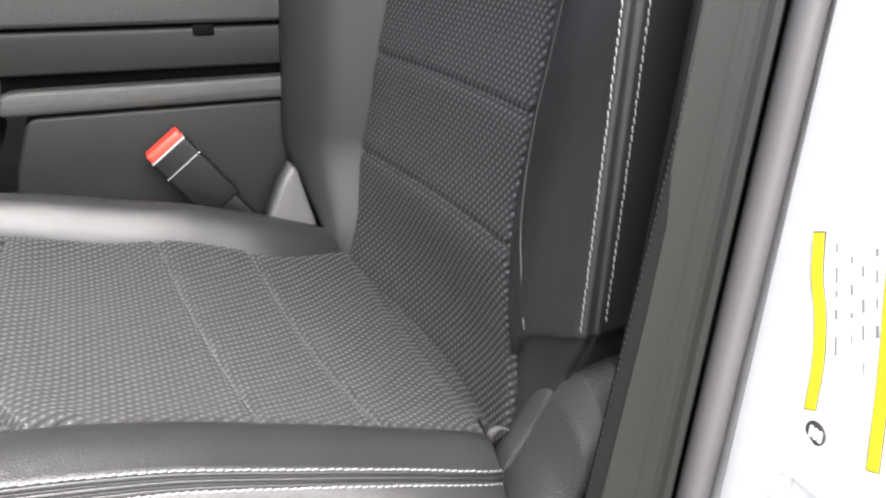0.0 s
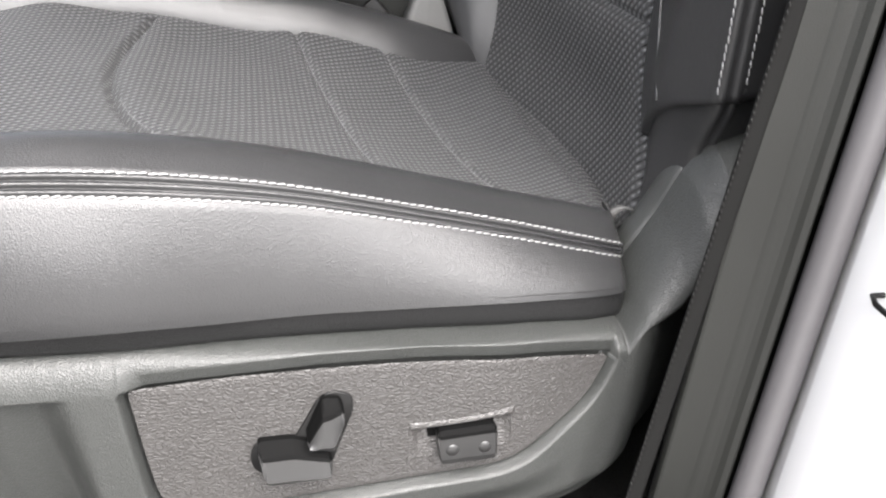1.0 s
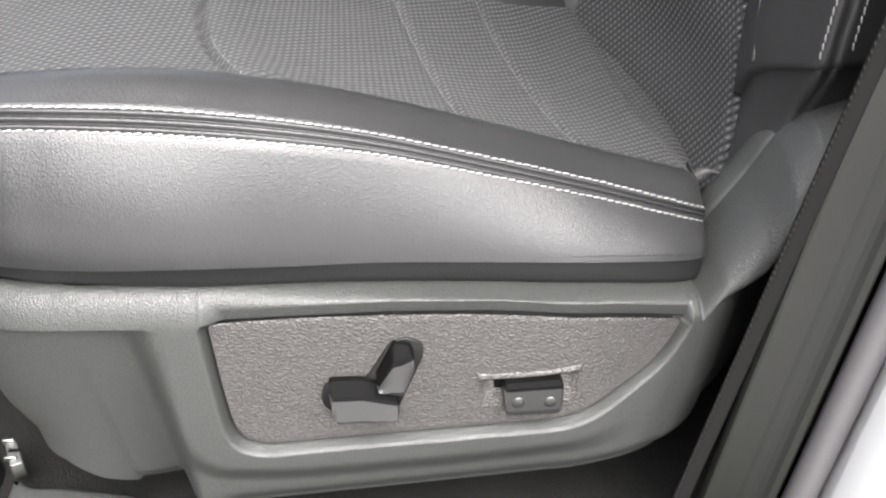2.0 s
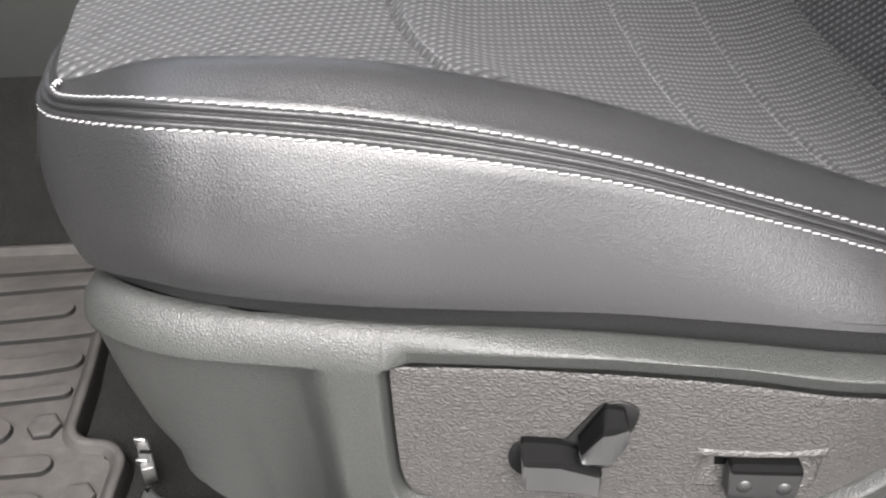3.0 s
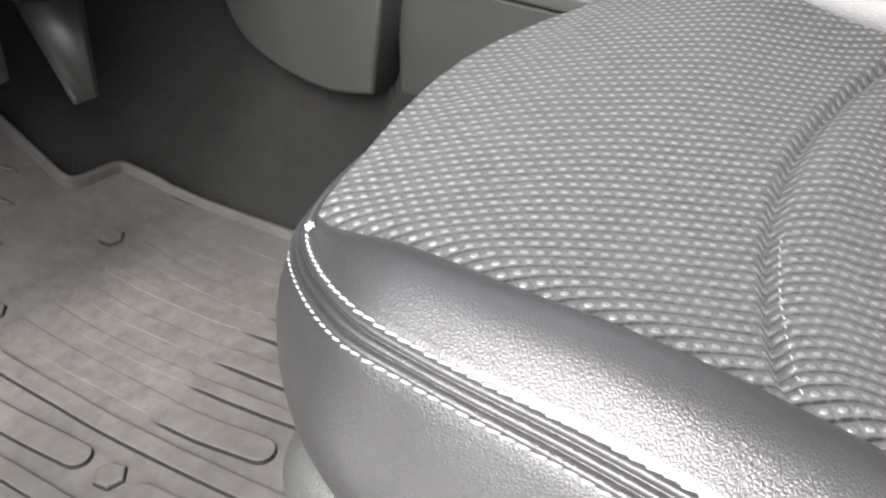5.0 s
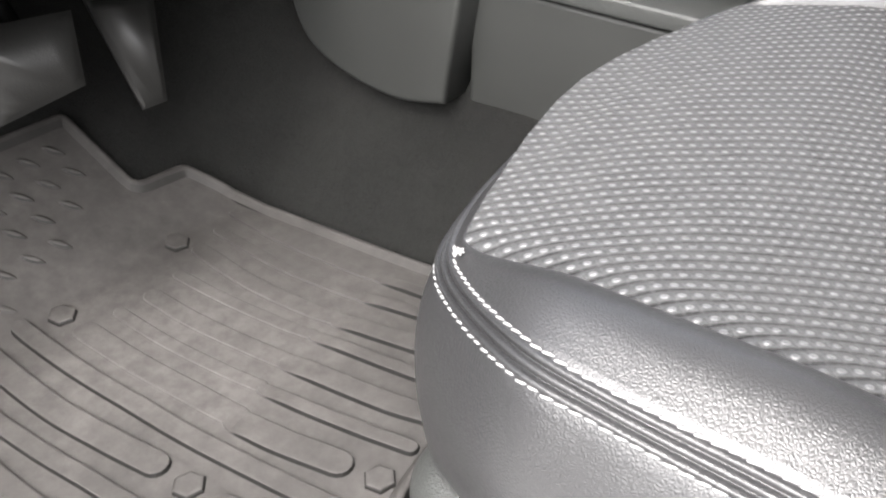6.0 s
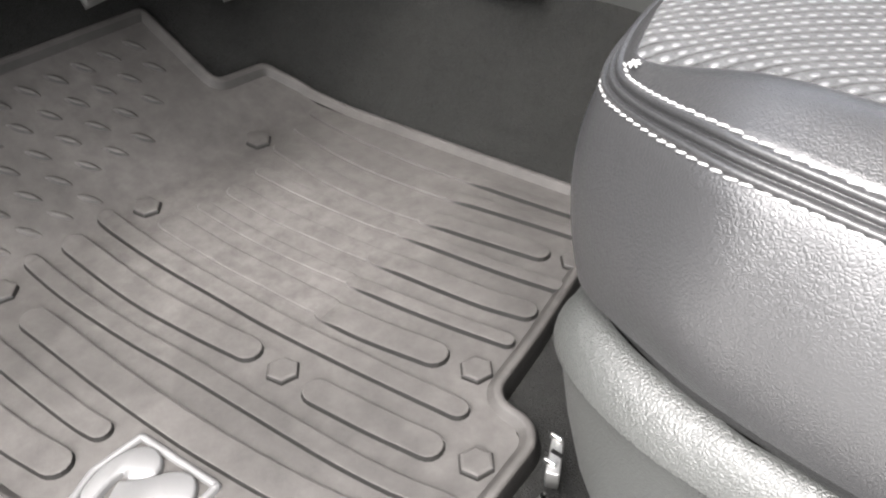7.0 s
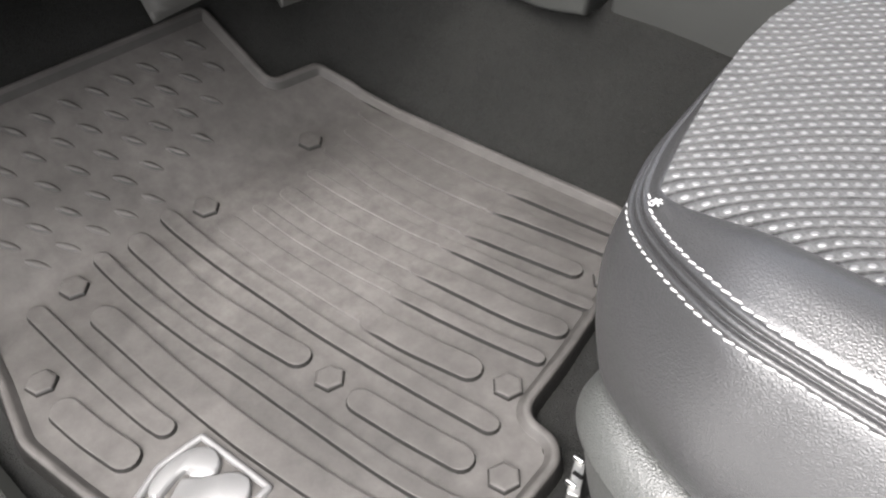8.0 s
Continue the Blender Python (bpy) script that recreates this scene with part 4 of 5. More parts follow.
piece("bracket", prism(round_poly([(0.2445, 0.134), (0.2535, 0.134), (0.267, 0.108), (0.258, 0.104)], 0.002, 3), flat((0.004, 0.020)), 0.001), SLOTTED, rail, "slotted grey steel rail bracket")
for x0, y0 in ((0.2445, 0.1300), (0.2520, 0.1105)):
    piece("tooth", box(x0, y0, 0.018, x0 + 0.009, y0 + 0.0024, 0.023, bevel=0.0009), METAL, rail, "bright steel latch tooth")
piece("slot", box(0.2515, 0.1195, 0.0185, 0.2600, 0.1230, 0.0206, bevel=0.0006), DARK, rail, "dark slot in the bracket")
piece("slider", box(0.45, 0.100, 0.030, 0.78, 0.116, 0.07, bevel=0.003), METAL, rail)
piece("end_cover", prism(round_poly([(0.262, 0.100), (0.276, 0.086), (0.300, 0.084), (0.36, 0.070), (0.40, 0.0), (0.40, -0.10), (0.262, -0.10)], 0.008, 4), flat((-0.012, 0.015)), 0.005, 3), PLASTIC, rail, "grained grey plastic end cover")


# ---- floor mat ----
def mat_z(x):
    d = -0.212 - np.asarray(x, float)
    return 0.25 * (d + np.sqrt(d * d + 0.014 ** 2))  - 0.0004


MAT = [(0.242, 0.02), (0.236, 0.130), (0.222, 0.146), (0.196, 0.147), (0.186, 0.156), (0.178, 0.22), (0.164, 0.30), (0.15, 0.395), (0.10, 0.403), (-0.02, 0.390), (-0.165, 0.376),
       (-0.235, 0.366), (-0.278, 0.346), (-0.284, 0.285), (-0.390, 0.283), (-0.398, 0.045), (-0.40, -0.06), (-0.30, -0.10), (-0.157, -0.118), (-0.082, -0.137), (-0.008, -0.128), (0.06, -0.115), (0.20, -0.10), (0.236, -0.06)]


def inset(poly, d):
    """Shrinks a counter-clockwise polygon."""
    p = [Vector(q) for q in poly]
    n, out = len(p), []
    for i in range(n):
        a, b, c = p[i - 1], p[i], p[(i + 1) % n]
        n1, n2 = Vector((-(b - a).y, (b - a).x)).normalized(), Vector((-(c - b).y, (c - b).x)).normalized()
        m = (n1 + n2).normalized()
        out.append(tuple(b + m * (d / max(0.35, m.dot(n1)))))
    return out


mat = thing("floor_mat", (-0.05, 0.1, 0.0), "dusty grey-brown rubber floor mat with raised ribs", "floor mat")
outline = round_poly(MAT, 0.010, 3)
area = sum(outline[i - 1][0] * outline[i][1] - outline[i][0] * outline[i - 1][1] for i in range(len(outline)))
if area < 0:
    outline = outline[::-1]


def mat_surface():
    """Tray: outer wall, raised rim, inner step, flat floor."""
    bm = bmesh.new()
    rings = []
    for d, h in ((-0.004, -0.013), (-0.002, -0.002), (0.0, 0.0045), (0.0015, 0.006), (0.005, 0.006), (0.0070, 0.0048), (0.0118, 0.0)):
        rings.append([bm.verts.new((x, y, float(mat_z(x)) + h)) for x, y in inset(outline, d)])
    n = len(outline)
    for a, b in zip(rings, rings[1:]):
        for i in range(n):
            bm.faces.new((a[i], a[(i + 1) % n], b[(i + 1) % n], b[i]))
    return bm


piece("rim", mat_surface(), RUBBER, mat, "raised rubber rim")


def mat_sheet():
    bm = bmesh.new()
    loop = [bm.verts.new((x, y, 0)) for x, y in inset(outline, 0.0114)]
    edges = [bm.edges.new((loop[i], loop[(i + 1) % len(loop)])) for i in range(len(loop))]
    bmesh.ops.triangle_fill(bm, use_beauty=True, edges=edges)
    for c in (-0.14, -0.16, -0.18, -0.19, -0.20, -0.206, -0.212, -0.218, -0.224, -0.232, -0.24, -0.27, -0.3, -0.33, -0.36):
        bmesh.ops.bisect_plane(bm, geom=bm.verts[:] + bm.edges[:] + bm.faces[:], plane_co=(c, 0, 0), plane_no=(1, 0, 0))
    for v in bm.verts:
        v.co.z = float(mat_z(v.co.x))
    bmesh.ops.recalc_face_normals(bm, faces=bm.faces[:])
    if sum(f.normal.z for f in bm.faces) < 0:
        bmesh.ops.reverse_faces(bm, faces=bm.faces[:])
    return bm


piece("sheet", mat_sheet(), RUBBER, mat, "flat rubber sheet with dusty scuffs")


def pill(path, width, height=0.0032, edge=0.0011, rise=0.0):
    """A raised bar with round ends along a path on the mat."""
    p = spline([(x, y, 0) for x, y in path], 22)[:, :2]
    n = len(p)
    d = np.gradient(p, axis=0)
    d /= np.linalg.norm(d, axis=1)[:, None]
    nn = np.stack([-d[:, 1], d[:, 0]], axis=1)
    arc = np.radians(np.linspace(-90, 90, 9)[1:-1])
    m = len(arc)
    verts, faces = [], []
    for half, h in ((width / 2 + 0.0014, -0.0006), (width / 2 + 0.0005, height * 0.5), (width / 2, height * 0.93), (width / 2 - edge, height)):
        cap1 = [p[-1] + half * (d[-1] * math.cos(a) + nn[-1] * math.sin(a)) for a in arc]
        cap0 = [p[0] + half * (-d[0] * math.cos(a) + nn[0] * math.sin(a)) for a in arc[::-1]]
        loop = list(p - nn * half) + cap1 + list((p + nn * half)[::-1]) + cap0
        share = np.r_[np.linspace(0, 1, n), np.ones(m), np.linspace(1, 0, n), np.zeros(m)]
        grow = np.interp(share, [0, max(rise, 1e-6)], [0.3, 1.0]) if rise else np.ones(len(share))
        verts += [(x, y, float(mat_z(x)) + h * g) for (x, y), g in zip(loop, grow)]
    k = 2 * n + 2 * m
    for r in range(3):
        faces += [(r * k + i, r * k + (i + 1) % k, (r + 1) * k + (i + 1) % k, (r + 1) * k + i) for i in range(k)]
    t, left = 3 * k, lambda i: 3 * k + n + m + (n - 1 - i)
    faces += [(t + i, t + i + 1, left(i + 1), left(i)) for i in range(n - 1)]
    faces.append(tuple([t + n - 1] + [t + n + i for i in range(m)] + [left(n - 1)]))
    faces.append(tuple([left(0)] + [t + 2 * n + m + i for i in range(m)] + [t]))
    return verts, faces


def raised(poly, height, edge=0.0011):
    a = sum(poly[i - 1][0] * poly[i][1] - poly[i][0] * poly[i - 1][1] for i in range(len(poly)))
    if a < 0:
        poly = poly[::-1]
    bm = bmesh.new()
    rings = []
    for d, h in ((-0.0004, -0.001), (0.0, height * 0.55), (edge * 0.4, height * 0.88), (edge * 1.3, height)):
        rings.append([bm.verts.new((x, y, float(mat_z(x)) + h)) for x, y in inset(poly, d)])
    n = len(poly)
    for lo, hi in zip(rings, rings[1:]):
        for i in range(n):
            bm.faces.new((lo[i], lo[(i + 1) % n], hi[(i + 1) % n], hi[i]))
    bm.faces.new(rings[-1])
    return bm


RIBS = [       # the edge towards the door, the width, the height
    ([(-0.213, 0.084), (-0.131, 0.084), (-0.057, 0.088), (0.008, 0.092), (0.094, 0.102), (0.172, 0.113)], 0.017, 0.0060),
    ([(-0.211, 0.009), (-0.147, 0.008), (-0.072, 0.012), (-0.015, 0.018), (0.081, 0.026), (0.135, 0.031), (0.180, 0.038), (0.215, 0.047)], 0.015, 0.0060),
    ([(0.082, 0.058), (0.129, 0.064), (0.176, 0.072)], 0.0225, 0.0060),
    ([(-0.150, -0.032), (-0.103, -0.031), (-0.05, -0.030), (0.01, -0.027), (0.058, -0.023), (0.125, -0.014), (0.165, -0.006), (0.205, 0.004)], 0.024, 0.0060),
    ([(-0.205, 0.042), (-0.111, 0.041), (-0.045, 0.047), (0.009, 0.0545)], 0.0225, 0.0060),
    ([(-0.196, -0.067), (-0.111, -0.066), (-0.038, -0.063), (-0.014, -0.060)], 0.017, 0.0060),
    ([(-0.086, -0.108), (-0.05, -0.105), (-0.014, -0.099)], 0.0240, 0.0060),
    ([(0.028, 0.124), (0.069, 0.1285), (0.124, 0.140)], 0.0240, 0.0060),
    ([(0.019, 0.168), (0.060, 0.173), (0.113, 0.182), (0.160, 0.192)], 0.0130, 0.0060),
    ([(0.014, 0.201), (0.061, 0.207), (0.116, 0.2155), (0.152, 0.225)], 0.0205, 0.0060),
    ([(0.009, 0.244), (0.056, 0.2505), (0.113, 0.2595), (0.156, 0.2685)], 0.0125, 0.0060),
    ([(0.012, 0.271), (0.064, 0.281), (0.120, 0.2925)], 0.0190, 0.0060),
    ([(0.009, 0.313), (0.064, 0.3245), (0.142, 0.339)], 0.0130, 0.0060),
    ([(0.004, 0.346), (0.063, 0.354), (0.134, 0.365)], 0.0120, 0.0060),
    ([(0.115, -0.057), (0.15, -0.052), (0.20, -0.042)], 0.024, 0.0060),
    ([(-0.17, 0.118), (-0.10, 0.119), (-0.03, 0.124), (0.022, 0.128)], 0.022, 0.0010),
    ([(-0.165, 0.158), (-0.10, 0.158), (-0.03, 0.164), (0.012, 0.170)], 0.012, 0.0010),
    ([(-0.16, 0.190), (-0.10, 0.190), (-0.03, 0.197), (0.006, 0.202)], 0.018, 0.0010),
    ([(-0.165, 0.230), (-0.10, 0.232), (-0.03, 0.239), (0.002, 0.245)], 0.012, 0.0010),
    ([(-0.18, 0.268), (-0.10, 0.262), (-0.03, 0.266), (0.004, 0.272)], 0.018, 0.0014),
    ([(-0.19, 0.306), (-0.10, 0.302), (-0.03, 0.308), (0.002, 0.313)], 0.012, 0.0016),
    ([(-0.20, 0.338), (-0.12, 0.336), (-0.04, 0.341), (-0.002, 0.346)], 0.012, 0.0018),
]
for edge_path, w, h in RIBS:
    piece("rib", pill([(x, y + w / 2) for x, y in edge_path], w, h * 0.72, 0.0010, 0.22 if -0.01 < edge_path[0][0] < 0.035 else 0.0), RUBBER, mat, smooth=False)
HEX = [(-0.202, 0.127), (-0.201, -0.020), (-0.206, 0.268), (0.046, 0.068), (0.160, 0.160), (0.211, 0.093), (0.151, 0.312), (-0.126, -0.094)]
for x, y in HEX:
    pts = [(x + 0.0135 * math.cos(radians(60 * k + 12)), y + 0.0135 * math.sin(radians(60 * k + 12))) for k in range(6)]
    piece("stud", raised(pts, 0.0045, 0.0022), RUBBER, mat, smooth=False)
# chequer treads on the slope
for x0, y0, dy, y1 in ((-0.358, 0.030, 0.0305, 0.25), (-0.328, -0.001, 0.0305, 0.25), (-0.298, -0.042, 0.032, 0.235), (-0.268, -0.04, 0.031, 0.20), (-0.240, -0.03, 0.031, 0.12)):
    y = y0
    while y < y1:
        a = math.atan2(0.014, 0.018)
        top = 0.0026 if x0 < -0.25 else 0.0018
        lens = [(0.0130 * math.cos(q), 0.0042 * math.sin(q) * abs(math.sin(q)) ** 0.3) for q in np.linspace(0, 2 * math.pi, 13)[:-1]]
        v = []
        for scale, lift in ((1.0, -0.0004), (0.62, 0.8 * top), (0.25, top)):
            for u, k in lens:
                px, py = x0 + scale * (math.cos(a) * u - math.sin(a) * k), y + scale * (math.sin(a) * u + math.cos(a) * k)
                v.append((px, py, float(mat_z(px)) + lift))
        fs = [(r * 12 + k, r * 12 + (k + 1) % 12, (r + 1) * 12 + (k + 1) % 12, (r + 1) * 12 + k) for r in range(2) for k in range(12)]
        piece("tread", (v, fs + [tuple(range(24, 36))]), RUBBER, mat)
        y += dy

# silver badge of plain shapes near the door edge
shield = [(0.012, -0.034), (0.090, -0.027), (0.094, -0.075), (0.086, -0.105), (0.052, -0.118), (0.022, -0.104), (0.010, -0.075)]
if sum(shield[i - 1][0] * shield[i][1] - shield[i][0] * shield[i - 1][1] for i in range(len(shield))) < 0:
    shield = shield[::-1]


def shield_ring():
    bm = bmesh.new()
    o = round_poly(shield, 0.004, 3)
    if sum(o[i - 1][0] * o[i][1] - o[i][0] * o[i - 1][1] for i in range(len(o))) < 0:
        o = o[::-1]
    rs = []
    for d, h in ((-0.0005, -0.001), (0, 0.003), (0.001, 0.0042), (0.004, 0.0042), (0.005, 0.003), (0.0055, 0.0006)):
        rs.append([bm.verts.new((x, y, h)) for x, y in inset(o, d)])
    n = len(o)
    for a, b in zip(rs, rs[1:]):
        for i in range(n):
            bm.faces.new((a[i], a[(i + 1) % n], b[(i + 1) % n], b[i]))
    return bm


badge = piece("badge", shield_ring(), BADGE, mat, "moulded silver shield badge with plain raised shapes")
horn = [(0.02, -0.048), (0.025, -0.041), (0.033, -0.037), (0.042, -0.039), (0.048, -0.044), (0.051, -0.051), (0.046, -0.059), (0.038, -0.065), (0.031, -0.062), (0.031, -0.071), (0.033, -0.08), (0.036, -0.089), (0.035, -0.093), (0.028, -0.094), (0.023, -0.091), (0.019, -0.082), (0.016, -0.068), (0.017, -0.056)]
head = [(0.035, -0.069), (0.046, -0.059), (0.051, -0.051), (0.056, -0.043), (0.063, -0.037), (0.072, -0.035), (0.079, -0.039), (0.084, -0.045), (0.086, -0.057), (0.085, -0.066), (0.085, -0.076), (0.085, -0.084), (0.082, -0.088), (0.077, -0.087), (0.075, -0.082), (0.077, -0.07), (0.075, -0.061), (0.072, -0.061), (0.069, -0.071), (0.066, -0.081), (0.065, -0.092), (0.063, -0.102), (0.055, -0.104), (0.05, -0.101), (0.045, -0.091), (0.042, -0.083), (0.038, -0.076)]
for shape in (horn, head):
    piece("raised_shape", raised(round_poly(shape, 0.0022, 2), 0.0062, 0.0016), BADGE, badge)


# ---- centre console ----
console = thing("centre_console", (0.5, 0.6, 0.1), "dark grey plastic centre console with a lid and a storage gap", "console")
cs = 0.53
piece("side_panel", prism(round_poly([(0.03, 0.10), (1.1, 0.10), (1.1, 0.408), (0.478, 0.408), (0.46, 0.35), (0.455, 0.30), (0.03, 0.262)], 0.012, 4), lambda a, b, k: Vector((a, (cs + 0.12, cs)[k], b)), 0.004), TRIM, console, "dark grained lower side panel")
piece("ledge", prism(round_poly([(0.455, 0.411), (1.1, 0.411), (1.1, 0.4335), (0.47, 0.4345), (0.458, 0.430)], 0.006, 3), lambda a, b, k: Vector((a, (cs + 0.12, cs - 0.006)[k], b)), 0.004), PLASTIC, console, "lighter grey ledge along the console")
piece("gap", box(0.46, cs + 0.012, 0.43, 1.1, cs + 0.12, 0.455), DARK, console)
piece("drawer_front", prism(round_poly([(0.452, 0.449), (1.1, 0.441), (1.1, 0.481), (0.462, 0.489)], 0.006, 3), lambda a, b, k: Vector((a, (cs + 0.12, cs - 0.002)[k], b)), 0.003), TRIM, console, "dark grey front below the lid")
lid = piece("lid", prism(round_poly([(0.45, 0.4925), (1.1, 0.4845), (1.1, 0.56), (0.46, 0.57)], 0.014, 4), lambda a, b, k: Vector((a, (cs + 0.2, cs - 0.004)[k], b)), 0.006), PLASTIC, console, "grey padded console lid")
piece("latch", box(0.641, cs - 0.005, 0.478, 0.662, cs + 0.01, 0.4895, bevel=0.003), DARK, lid, "dark latch notch")
piece("bright_trim", prism(round_poly([(0.20, 0.402), (0.452, 0.404), (0.456, 0.427), (0.20, 0.42)], 0.004, 3), lambda a, b, k: Vector((a, (cs + 0.12, cs - 0.004)[k], b)), 0.002), SILVER, console, "bright silver trim strip")
piece("front_top", prism(round_poly([(0.03, 0.30), (0.45, 0.372), (0.45, 0.398), (0.03, 0.40)], 0.006, 3), lambda a, b, k: Vector((a, (cs + 0.12, cs + 0.01)[k], b)), 0.003), TRIM, console)
piece("lower_panel", prism(round_poly([(0.004, 0.10), (0.47, 0.10), (0.47, 0.262), (0.004, 0.262)], 0.006, 3), lambda a, b, k: Vector((a, (cs + 0.10, 0.500)[k], b)), 0.004), STACK, console, "grey plastic panel beside the carpeted tunnel")
piece("edge_strip", prism(round_poly([(0.018, 0.2645), (0.47, 0.2645), (0.47, 0.281), (0.018, 0.281)], 0.004, 3), lambda a, b, k: Vector((a, (cs + 0.10, 0.494)[k], b)), 0.003), PLASTIC, console, "lighter edge strip")
tower = [tuple(q) for q in spline([(-0.003, 0.1455), (-0.06, 0.1335), (-0.115, 0.138), (-0.16, 0.152), (-0.188, 0.172), (-0.203, 0.205), (-0.21, 0.26)], 24)] + [(-0.212, 0.5), (0.024, 0.5), (0.0155, 0.267)]
piece("tower_side", prism(tower[::-1], lambda a, b, k: Vector((a, (cs + 0.1, 0.465)[k], b)), 0.006, 3), STACK, console, "grey plastic side of the centre stack")


# ---- seat belt buckle ----
buckle = thing("seat_belt_buckle", (0.62, 0.50, 0.30), "black seat belt buckle with a red release button", "seat belt buckle")


def tilted(x0, z0, x1, z1, y0, y1, bevel):
    """A bar in the buckle's own frame: along is towards its mouth."""
    o, al = Vector((0.632, 0, 0.336)), Vector((-0.62, 0, 0.785)).normalized()
    ac = Vector((al.z, 0, -al.x))
    bm = box(x0, y0, z0, x1, y1, z1, bevel, 3)
    for v in bm.verts:
        q = o + ac * v.co.x + al * v.co.z
        v.co = Vector((q.x, v.co.y + 0.10 * v.co.z, q.z))
    return bm


piece("body", tilted(-0.0215, -0.03, 0.0215, 0.048, 0.488, 0.508, 0.003), GLOSS, buckle, "black plastic buckle body")
piece("button", tilted(-0.0205, 0.0482, 0.0205, 0.0575, 0.4885, 0.5075, 0.003), RED, buckle, "red release button")
piece("mouth", tilted(-0.0212, 0.0470, 0.0212, 0.0486, 0.4868, 0.509, 0.0006), SILVER, buckle, "thin bright line at the button")
piece("seam_line", tilted(-0.0216, 0.0268, 0.0216, 0.0276, 0.4872, 0.509, 0.0003), SILVER, buckle, "thin bright seam line")
piece("stalk", tilted(-0.015, -0.14, 0.017, -0.028, 0.492, 0.504, 0.004), GLOSS, buckle, "black stalk")
piece("hinge_bracket", prism([(0.69, 0.18), (0.75, 0.18), (0.748, 0.26), (0.7415, 0.29), (0.7265, 0.345), (0.7205, 0.350), (0.7084, 0.3316), (0.6945, 0.30)][::-1], lambda a, b, k: Vector((a, (0.50, 0.472 + 0.05 * max(0.0, b - 0.28))[k], b)), 0.006, 3), PALE, seat, "pale grey hinge bracket beside the cushion")


# ---- pedals ----
def pedal(name, label, quad, thick, arm_to):
    t = thing(name, tuple(Vector(quad[0])), label, "pedal")
    a, b, c, d = (Vector(q) for q in quad)
    nrm = (b - a).cross(d - a).normalized()
    pts = []
    bm = bmesh.new()
    n = 8
    front = []
    for i in range(n):
        row = []
        for j in range(n):
            u, v = i / (n - 1), j / (n - 1)
            p = a * (1 - u) * (1 - v) + b * u * (1 - v) + c * u * v + d * (1 - u) * v
            row.append(p)
        front.append(row)
    edge = [front[i][0] for i in range(n)] + [front[n - 1][j] for j in range(1, n)] + [front[i][n - 1] for i in range(n - 2, -1, -1)] + [front[0][j] for j in range(n - 2, 0, -1)]
    lo = [bm.verts.new(p - nrm * thick) for p in edge]
    hi = [bm.verts.new(p) for p in edge]
    m = len(edge)
    for i in range(m):
        bm.faces.new((lo[i], lo[(i + 1) % m], hi[(i + 1) % m], hi[i]))
    top = bm.faces.new(hi)
    bm.faces.new(lo[::-1])
    bmesh.ops.recalc_face_normals(bm, faces=bm.faces[:])
    bmesh.ops.bevel(bm, geom=list(top.edges), offset=0.004, segments=2, affect='EDGES')
    pad = piece("pad", bm, ALARM, t, "worn black rubber pad")
    ctr = (a + b + c + d) / 4
    piece("arm", tube([ctr - nrm * thick, ctr - nrm * 0.05 + Vector((0, 0, 0.04)), Vector(arm_to)], 0.009, 10), DARK, t, "dark steel arm")
    return t


pedal("brake_pedal", "wide black rubber brake pedal on a steel arm", [(-0.264, 0.156, 0.171), (-0.238, 0.232, 0.190), (-0.258, 0.248, 0.252), (-0.300, 0.150, 0.250)], 0.016, (-0.45, 0.19, 0.50))
pedal("accelerator_pedal", "tall narrow black accelerator pedal", [(-0.280, 0.312, 0.118), (-0.271, 0.337, 0.121), (-0.303, 0.367, 0.216), (-0.333, 0.307, 0.227)], 0.010, (-0.45, 0.33, 0.45))


# ---- door opening: pillar, seal, jamb ----
def pillar_x(z):
    return 0.744 + 0.155 * (z - 0.10)


def post(profile, z0=-0.02, z1=1.25, n=12, inward=0.06, sway=0.0):
    """A closed profile in plan, swept up along the pillar's lean."""
    v = [(pillar_x(z) + a + sway * (z - 0.35), b + inward * (z - 0.29), z) for z in np.linspace(z0, z1, n) for a, b in profile]
    f = grid_faces(n, len(profile), True)
    k = len(profile)
    f += [tuple(range(k))[::-1], tuple((n - 1) * k + i for i in range(k))]
    bm = bmesh.new()
    vs = [bm.verts.new(p) for p in v]
    for q in f:
        bm.faces.new([vs[i] for i in q])
    bmesh.ops.recalc_face_normals(bm, faces=bm.faces[:])
    return bm


pillar = thing("door_pillar", (0.8, -0.02, 0.0), "dark plastic trim, rubber seal and white painted jamb of the door pillar", "door pillar", kind="structure")
tr = [(0.10, 0.03), (0.06, 0.02), (0.032, 0.0), (0.020, -0.012), (0.0165, -0.0195), (0.0165, -0.0235), (0.018, -0.0245), (0.0355, -0.0290), (0.037, -0.0300), (0.0385, -0.0308), (0.0415, -0.0316), (0.0445, -0.0330), (0.0475, -0.0352), (0.0500, -0.0380), (0.0535, -0.0398), (0.0553, -0.0390), (0.056, -0.034), (0.057, 0.02), (0.10, 0.06)]
piece("trim", post(tr), PILLAR, pillar, "dark grained pillar trim", smooth=False)
sl = [(0.0675 + 0.0095 * math.cos(a), -0.0430 + 0.0095 * math.sin(a)) for a in np.linspace(0, 2 * math.pi, 17)[:-1]]
piece("seal", post(sl, inward=0.06), SEAL, pillar, "soft grey rubber door seal")
jb = [(0.0802, -0.030), (0.0800, -0.050), (0.0745, -0.0565), (0.0705, -0.0605), (0.074, -0.10), (0.082, -0.19), (0.095, -0.235), (0.2, -0.25), (0.2, -0.03)]
piece("jamb", post(jb, inward=0.075), PAINT, pillar, "glossy white painted door jamb")


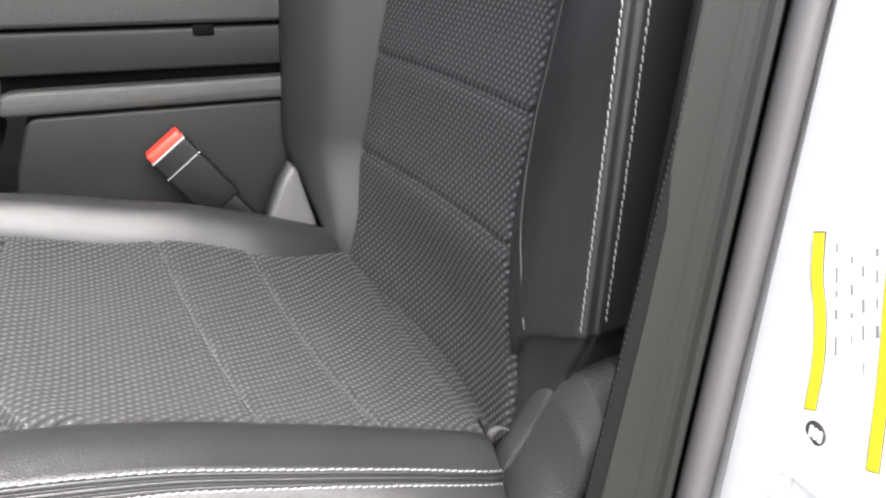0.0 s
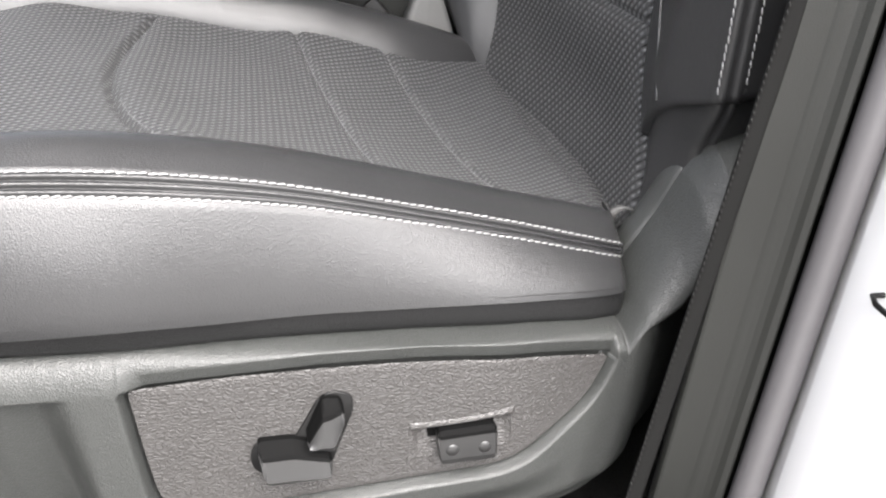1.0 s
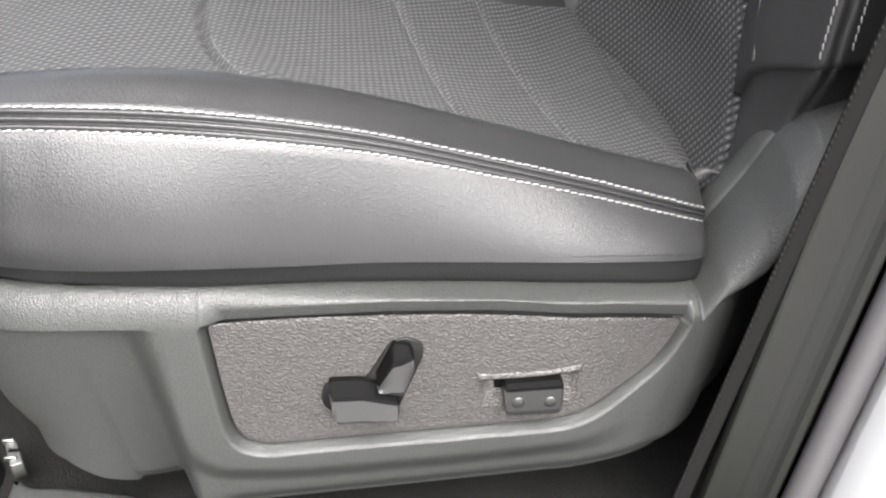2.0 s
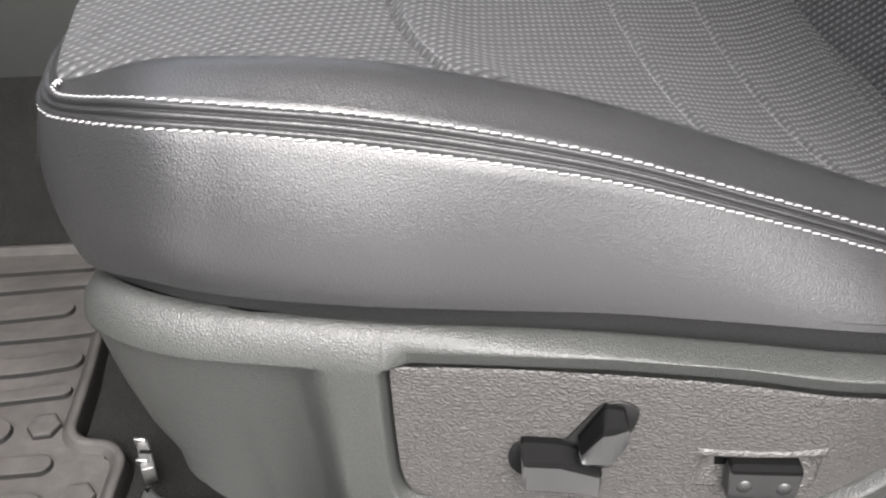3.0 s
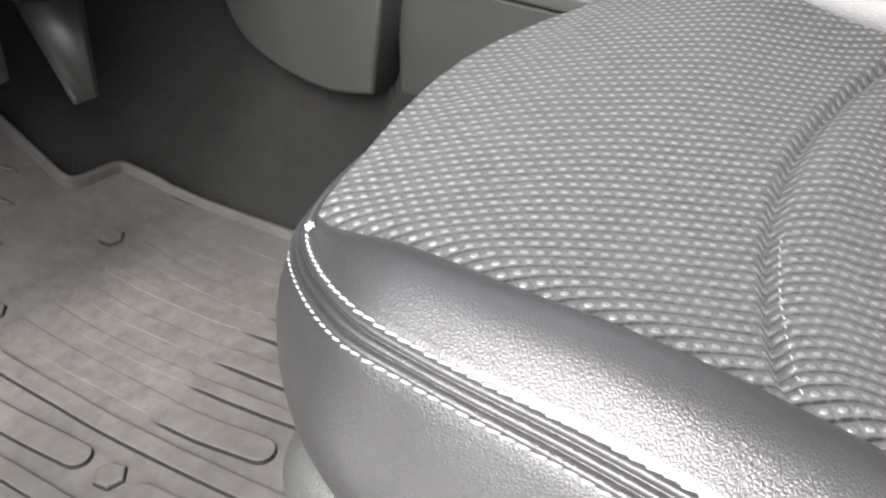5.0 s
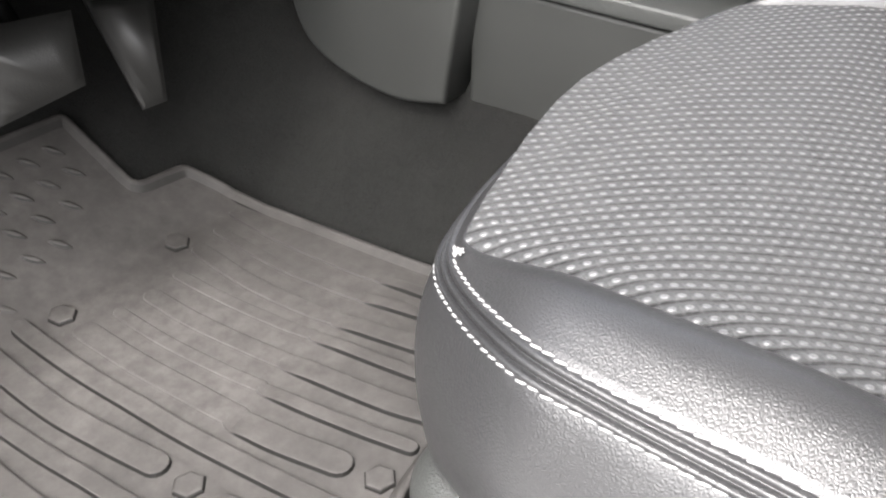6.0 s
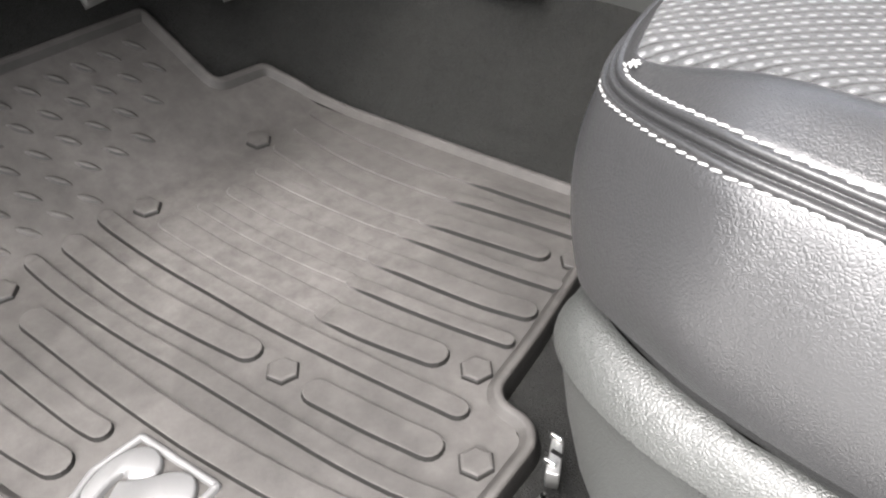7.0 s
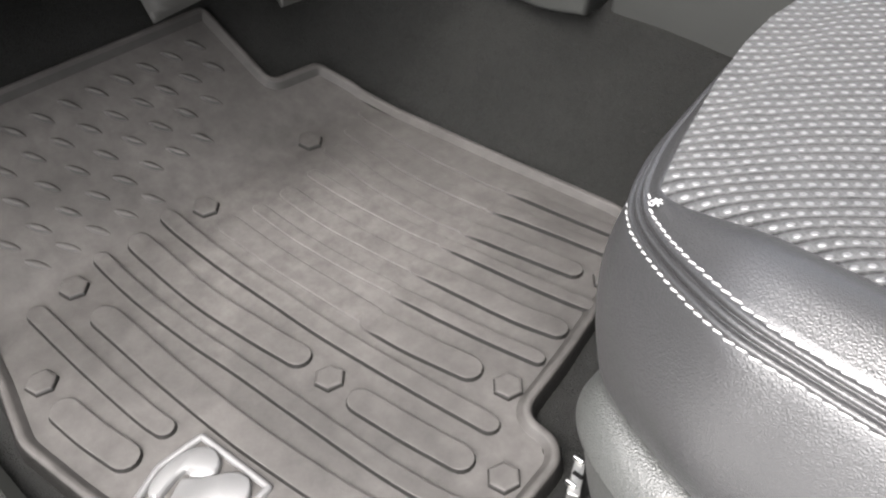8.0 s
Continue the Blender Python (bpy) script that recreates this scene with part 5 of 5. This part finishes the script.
def jamb_point(y, z, off=0.0):
    xs = np.interp(0.075 * (z - 0.29) - y, [0.060, 0.10, 0.19], [0.069, 0.074, 0.082])
    return Vector((pillar_x(z) + xs - off, y, z))


sticker = thing("certification_label", tuple(jamb_point(-0.1, 0.4)), "white paper label with yellow borders and unreadable grey print", "label")


def strip(knots, half, off, mat, name, label="", parent=sticker, n=14):
    """A thin strip stuck on the jamb along (y, z) knots."""
    c = spline([(y, z, 0) for y, z in knots], n)
    v = []
    for y, z, _ in c:
        v += [jamb_point(y - half, z + 0.35 * half, off), jamb_point(y + half, z - 0.35 * half, off), jamb_point(y + half, z - 0.35 * half, off - 0.0004), jamb_point(y - half, z + 0.35 * half, off - 0.0004)]
    bm = bmesh.new()
    vs = [bm.verts.new(p) for p in v]
    for q in grid_faces(n, 4, True) + [(0, 1, 2, 3), tuple(4 * (n - 1) + k for k in (3, 2, 1, 0))]:
        bm.faces.new([vs[i] for i in q])
    bmesh.ops.recalc_face_normals(bm, faces=bm.faces[:])
    return piece(name, bm, mat, parent, label, smooth=False)


strip([(-0.0985, 0.466), (-0.1045, 0.438), (-0.1125, 0.421), (-0.1195, 0.398), (-0.1205, 0.374)], 0.026, 0.0006, LABELW, "paper")
for kn in ([(-0.0709, 0.4596), (-0.0773, 0.4379), (-0.0852, 0.421), (-0.0924, 0.3981), (-0.0965, 0.3726)],
           [(-0.107, 0.480), (-0.1165, 0.444), (-0.1254, 0.4122), (-0.1312, 0.3882), (-0.1371, 0.3623)]):
    strip(kn, 0.0034, 0.0011, INK, "border_line", "dark outline of the yellow border")
    strip([(y, z + (0.0006 if k == 4 else -0.0006 if k == 0 else 0)) for k, (y, z) in enumerate(kn)], 0.0029, 0.0016, YELLOW, "border", "bright yellow border")
rl = random.Random(3)
for y0, z0, y1, z1 in ((-0.0817, 0.4576, -0.1039, 0.3946), (-0.0915, 0.454, -0.109, 0.4065), (-0.0985, 0.452, -0.1171, 0.4031), (-0.1025, 0.4622, -0.1209, 0.4126)):
    f = 0.0
    while f < 0.95:
        g = min(1.0, f + rl.uniform(0.05, 0.16))
        strip([(y0 + (y1 - y0) * k, z0 + (z1 - z0) * k) for k in (f, (f + g) / 2, g)], rl.uniform(0.0004, 0.0008), 0.0011, FAINT, "print_bar", n=3)
        f = g + rl.uniform(0.04, 0.22)
seal_disc = thing("inspection_sticker", tuple(jamb_point(-0.1032, 0.3632)), "small round dark and white inspection sticker on the jamb", "sticker")
bm = bmesh.new()
bmesh.ops.create_cone(bm, cap_ends=True, segments=24, radius1=0.0066, radius2=0.0066, depth=0.0008)
for v in bm.verts:
    c = jamb_point(-0.1032, 0.3632, 0.0006)
    v.co = c + Vector((v.co.z, v.co.x, v.co.y))
piece("disc", bm, INK, seal_disc, smooth=False)
for k in range(3):
    b = box(-0.0008, -0.0045 + 0.003 * k, -0.003, 0.0002, -0.0028 + 0.003 * k, 0.003)
    for v in b.verts:
        v.co += jamb_point(-0.1032, 0.3632, 0.0012)
    piece("print_bar", b, LABELW, seal_disc, smooth=False)

striker = thing("door_striker", tuple(jamb_point(-0.13, 0.30)), "steel door striker bar on a bracket bolted to the white jamb", "door striker")
b = box(-0.004, -0.026, -0.032, 0.002, 0.026, 0.032, bevel=0.012, seg=4)
for v in b.verts:
    v.co += jamb_point(-0.124, 0.312)
piece("plate", b, PAINT, striker, "white painted bracket plate")
o = jamb_point(-0.108, 0.283)
piece("loop", tube([o + Vector(q) for q in ((0.0, 0.023, 0.005), (-0.007, 0.024, 0.005), (-0.010, 0.017, 0.0045), (-0.010, -0.02, 0.0035), (-0.007, -0.028, 0.003), (0.0, -0.029, 0.003))], 0.0016, 10), GLOSS, striker, "dark steel bar")
for yy in (-0.136, -0.113):
    bm = bmesh.new()
    bmesh.ops.create_cone(bm, cap_ends=True, segments=16, radius1=0.008, radius2=0.006, depth=0.006)
    for v in bm.verts:
        v.co = jamb_point(yy, 0.318, 0.006) + Vector((-v.co.z, v.co.x, v.co.y))
    piece("bolt", bm, METAL, striker)

belt = thing("seat_belt", (pillar_x(0.1), -0.02, 0.0), "black woven seat belt hanging along the pillar trim", "seat belt")
ws = [(0.0085, -0.0226), (0.0088, -0.0236), (0.0120, -0.0246), (0.0165, -0.0254), (0.0185, -0.0252)]
wb = ws + [(a + 0.0006, b + 0.0012) for a, b in ws[::-1]]
piece("webbing", post(wb, 0.0, 1.05, sway=0.05), WEBBING, belt, "black ribbed webbing")
for a, b in ws[1:2]:
    c = np.array([(pillar_x(z) + a + 0.05 * (z - 0.35), b + 0.06 * (z - 0.29) - 0.0003, z) for z in np.linspace(0.03, 1.0, 40)])
    piece("edge_thread", stitches(c, np.tile(np.array([-0.4, -1.0, 0]), (40, 1)), pitch=0.004, length=0.0022, radius=0.0005), BELTEDGE, belt, "fine lighter edge weave")
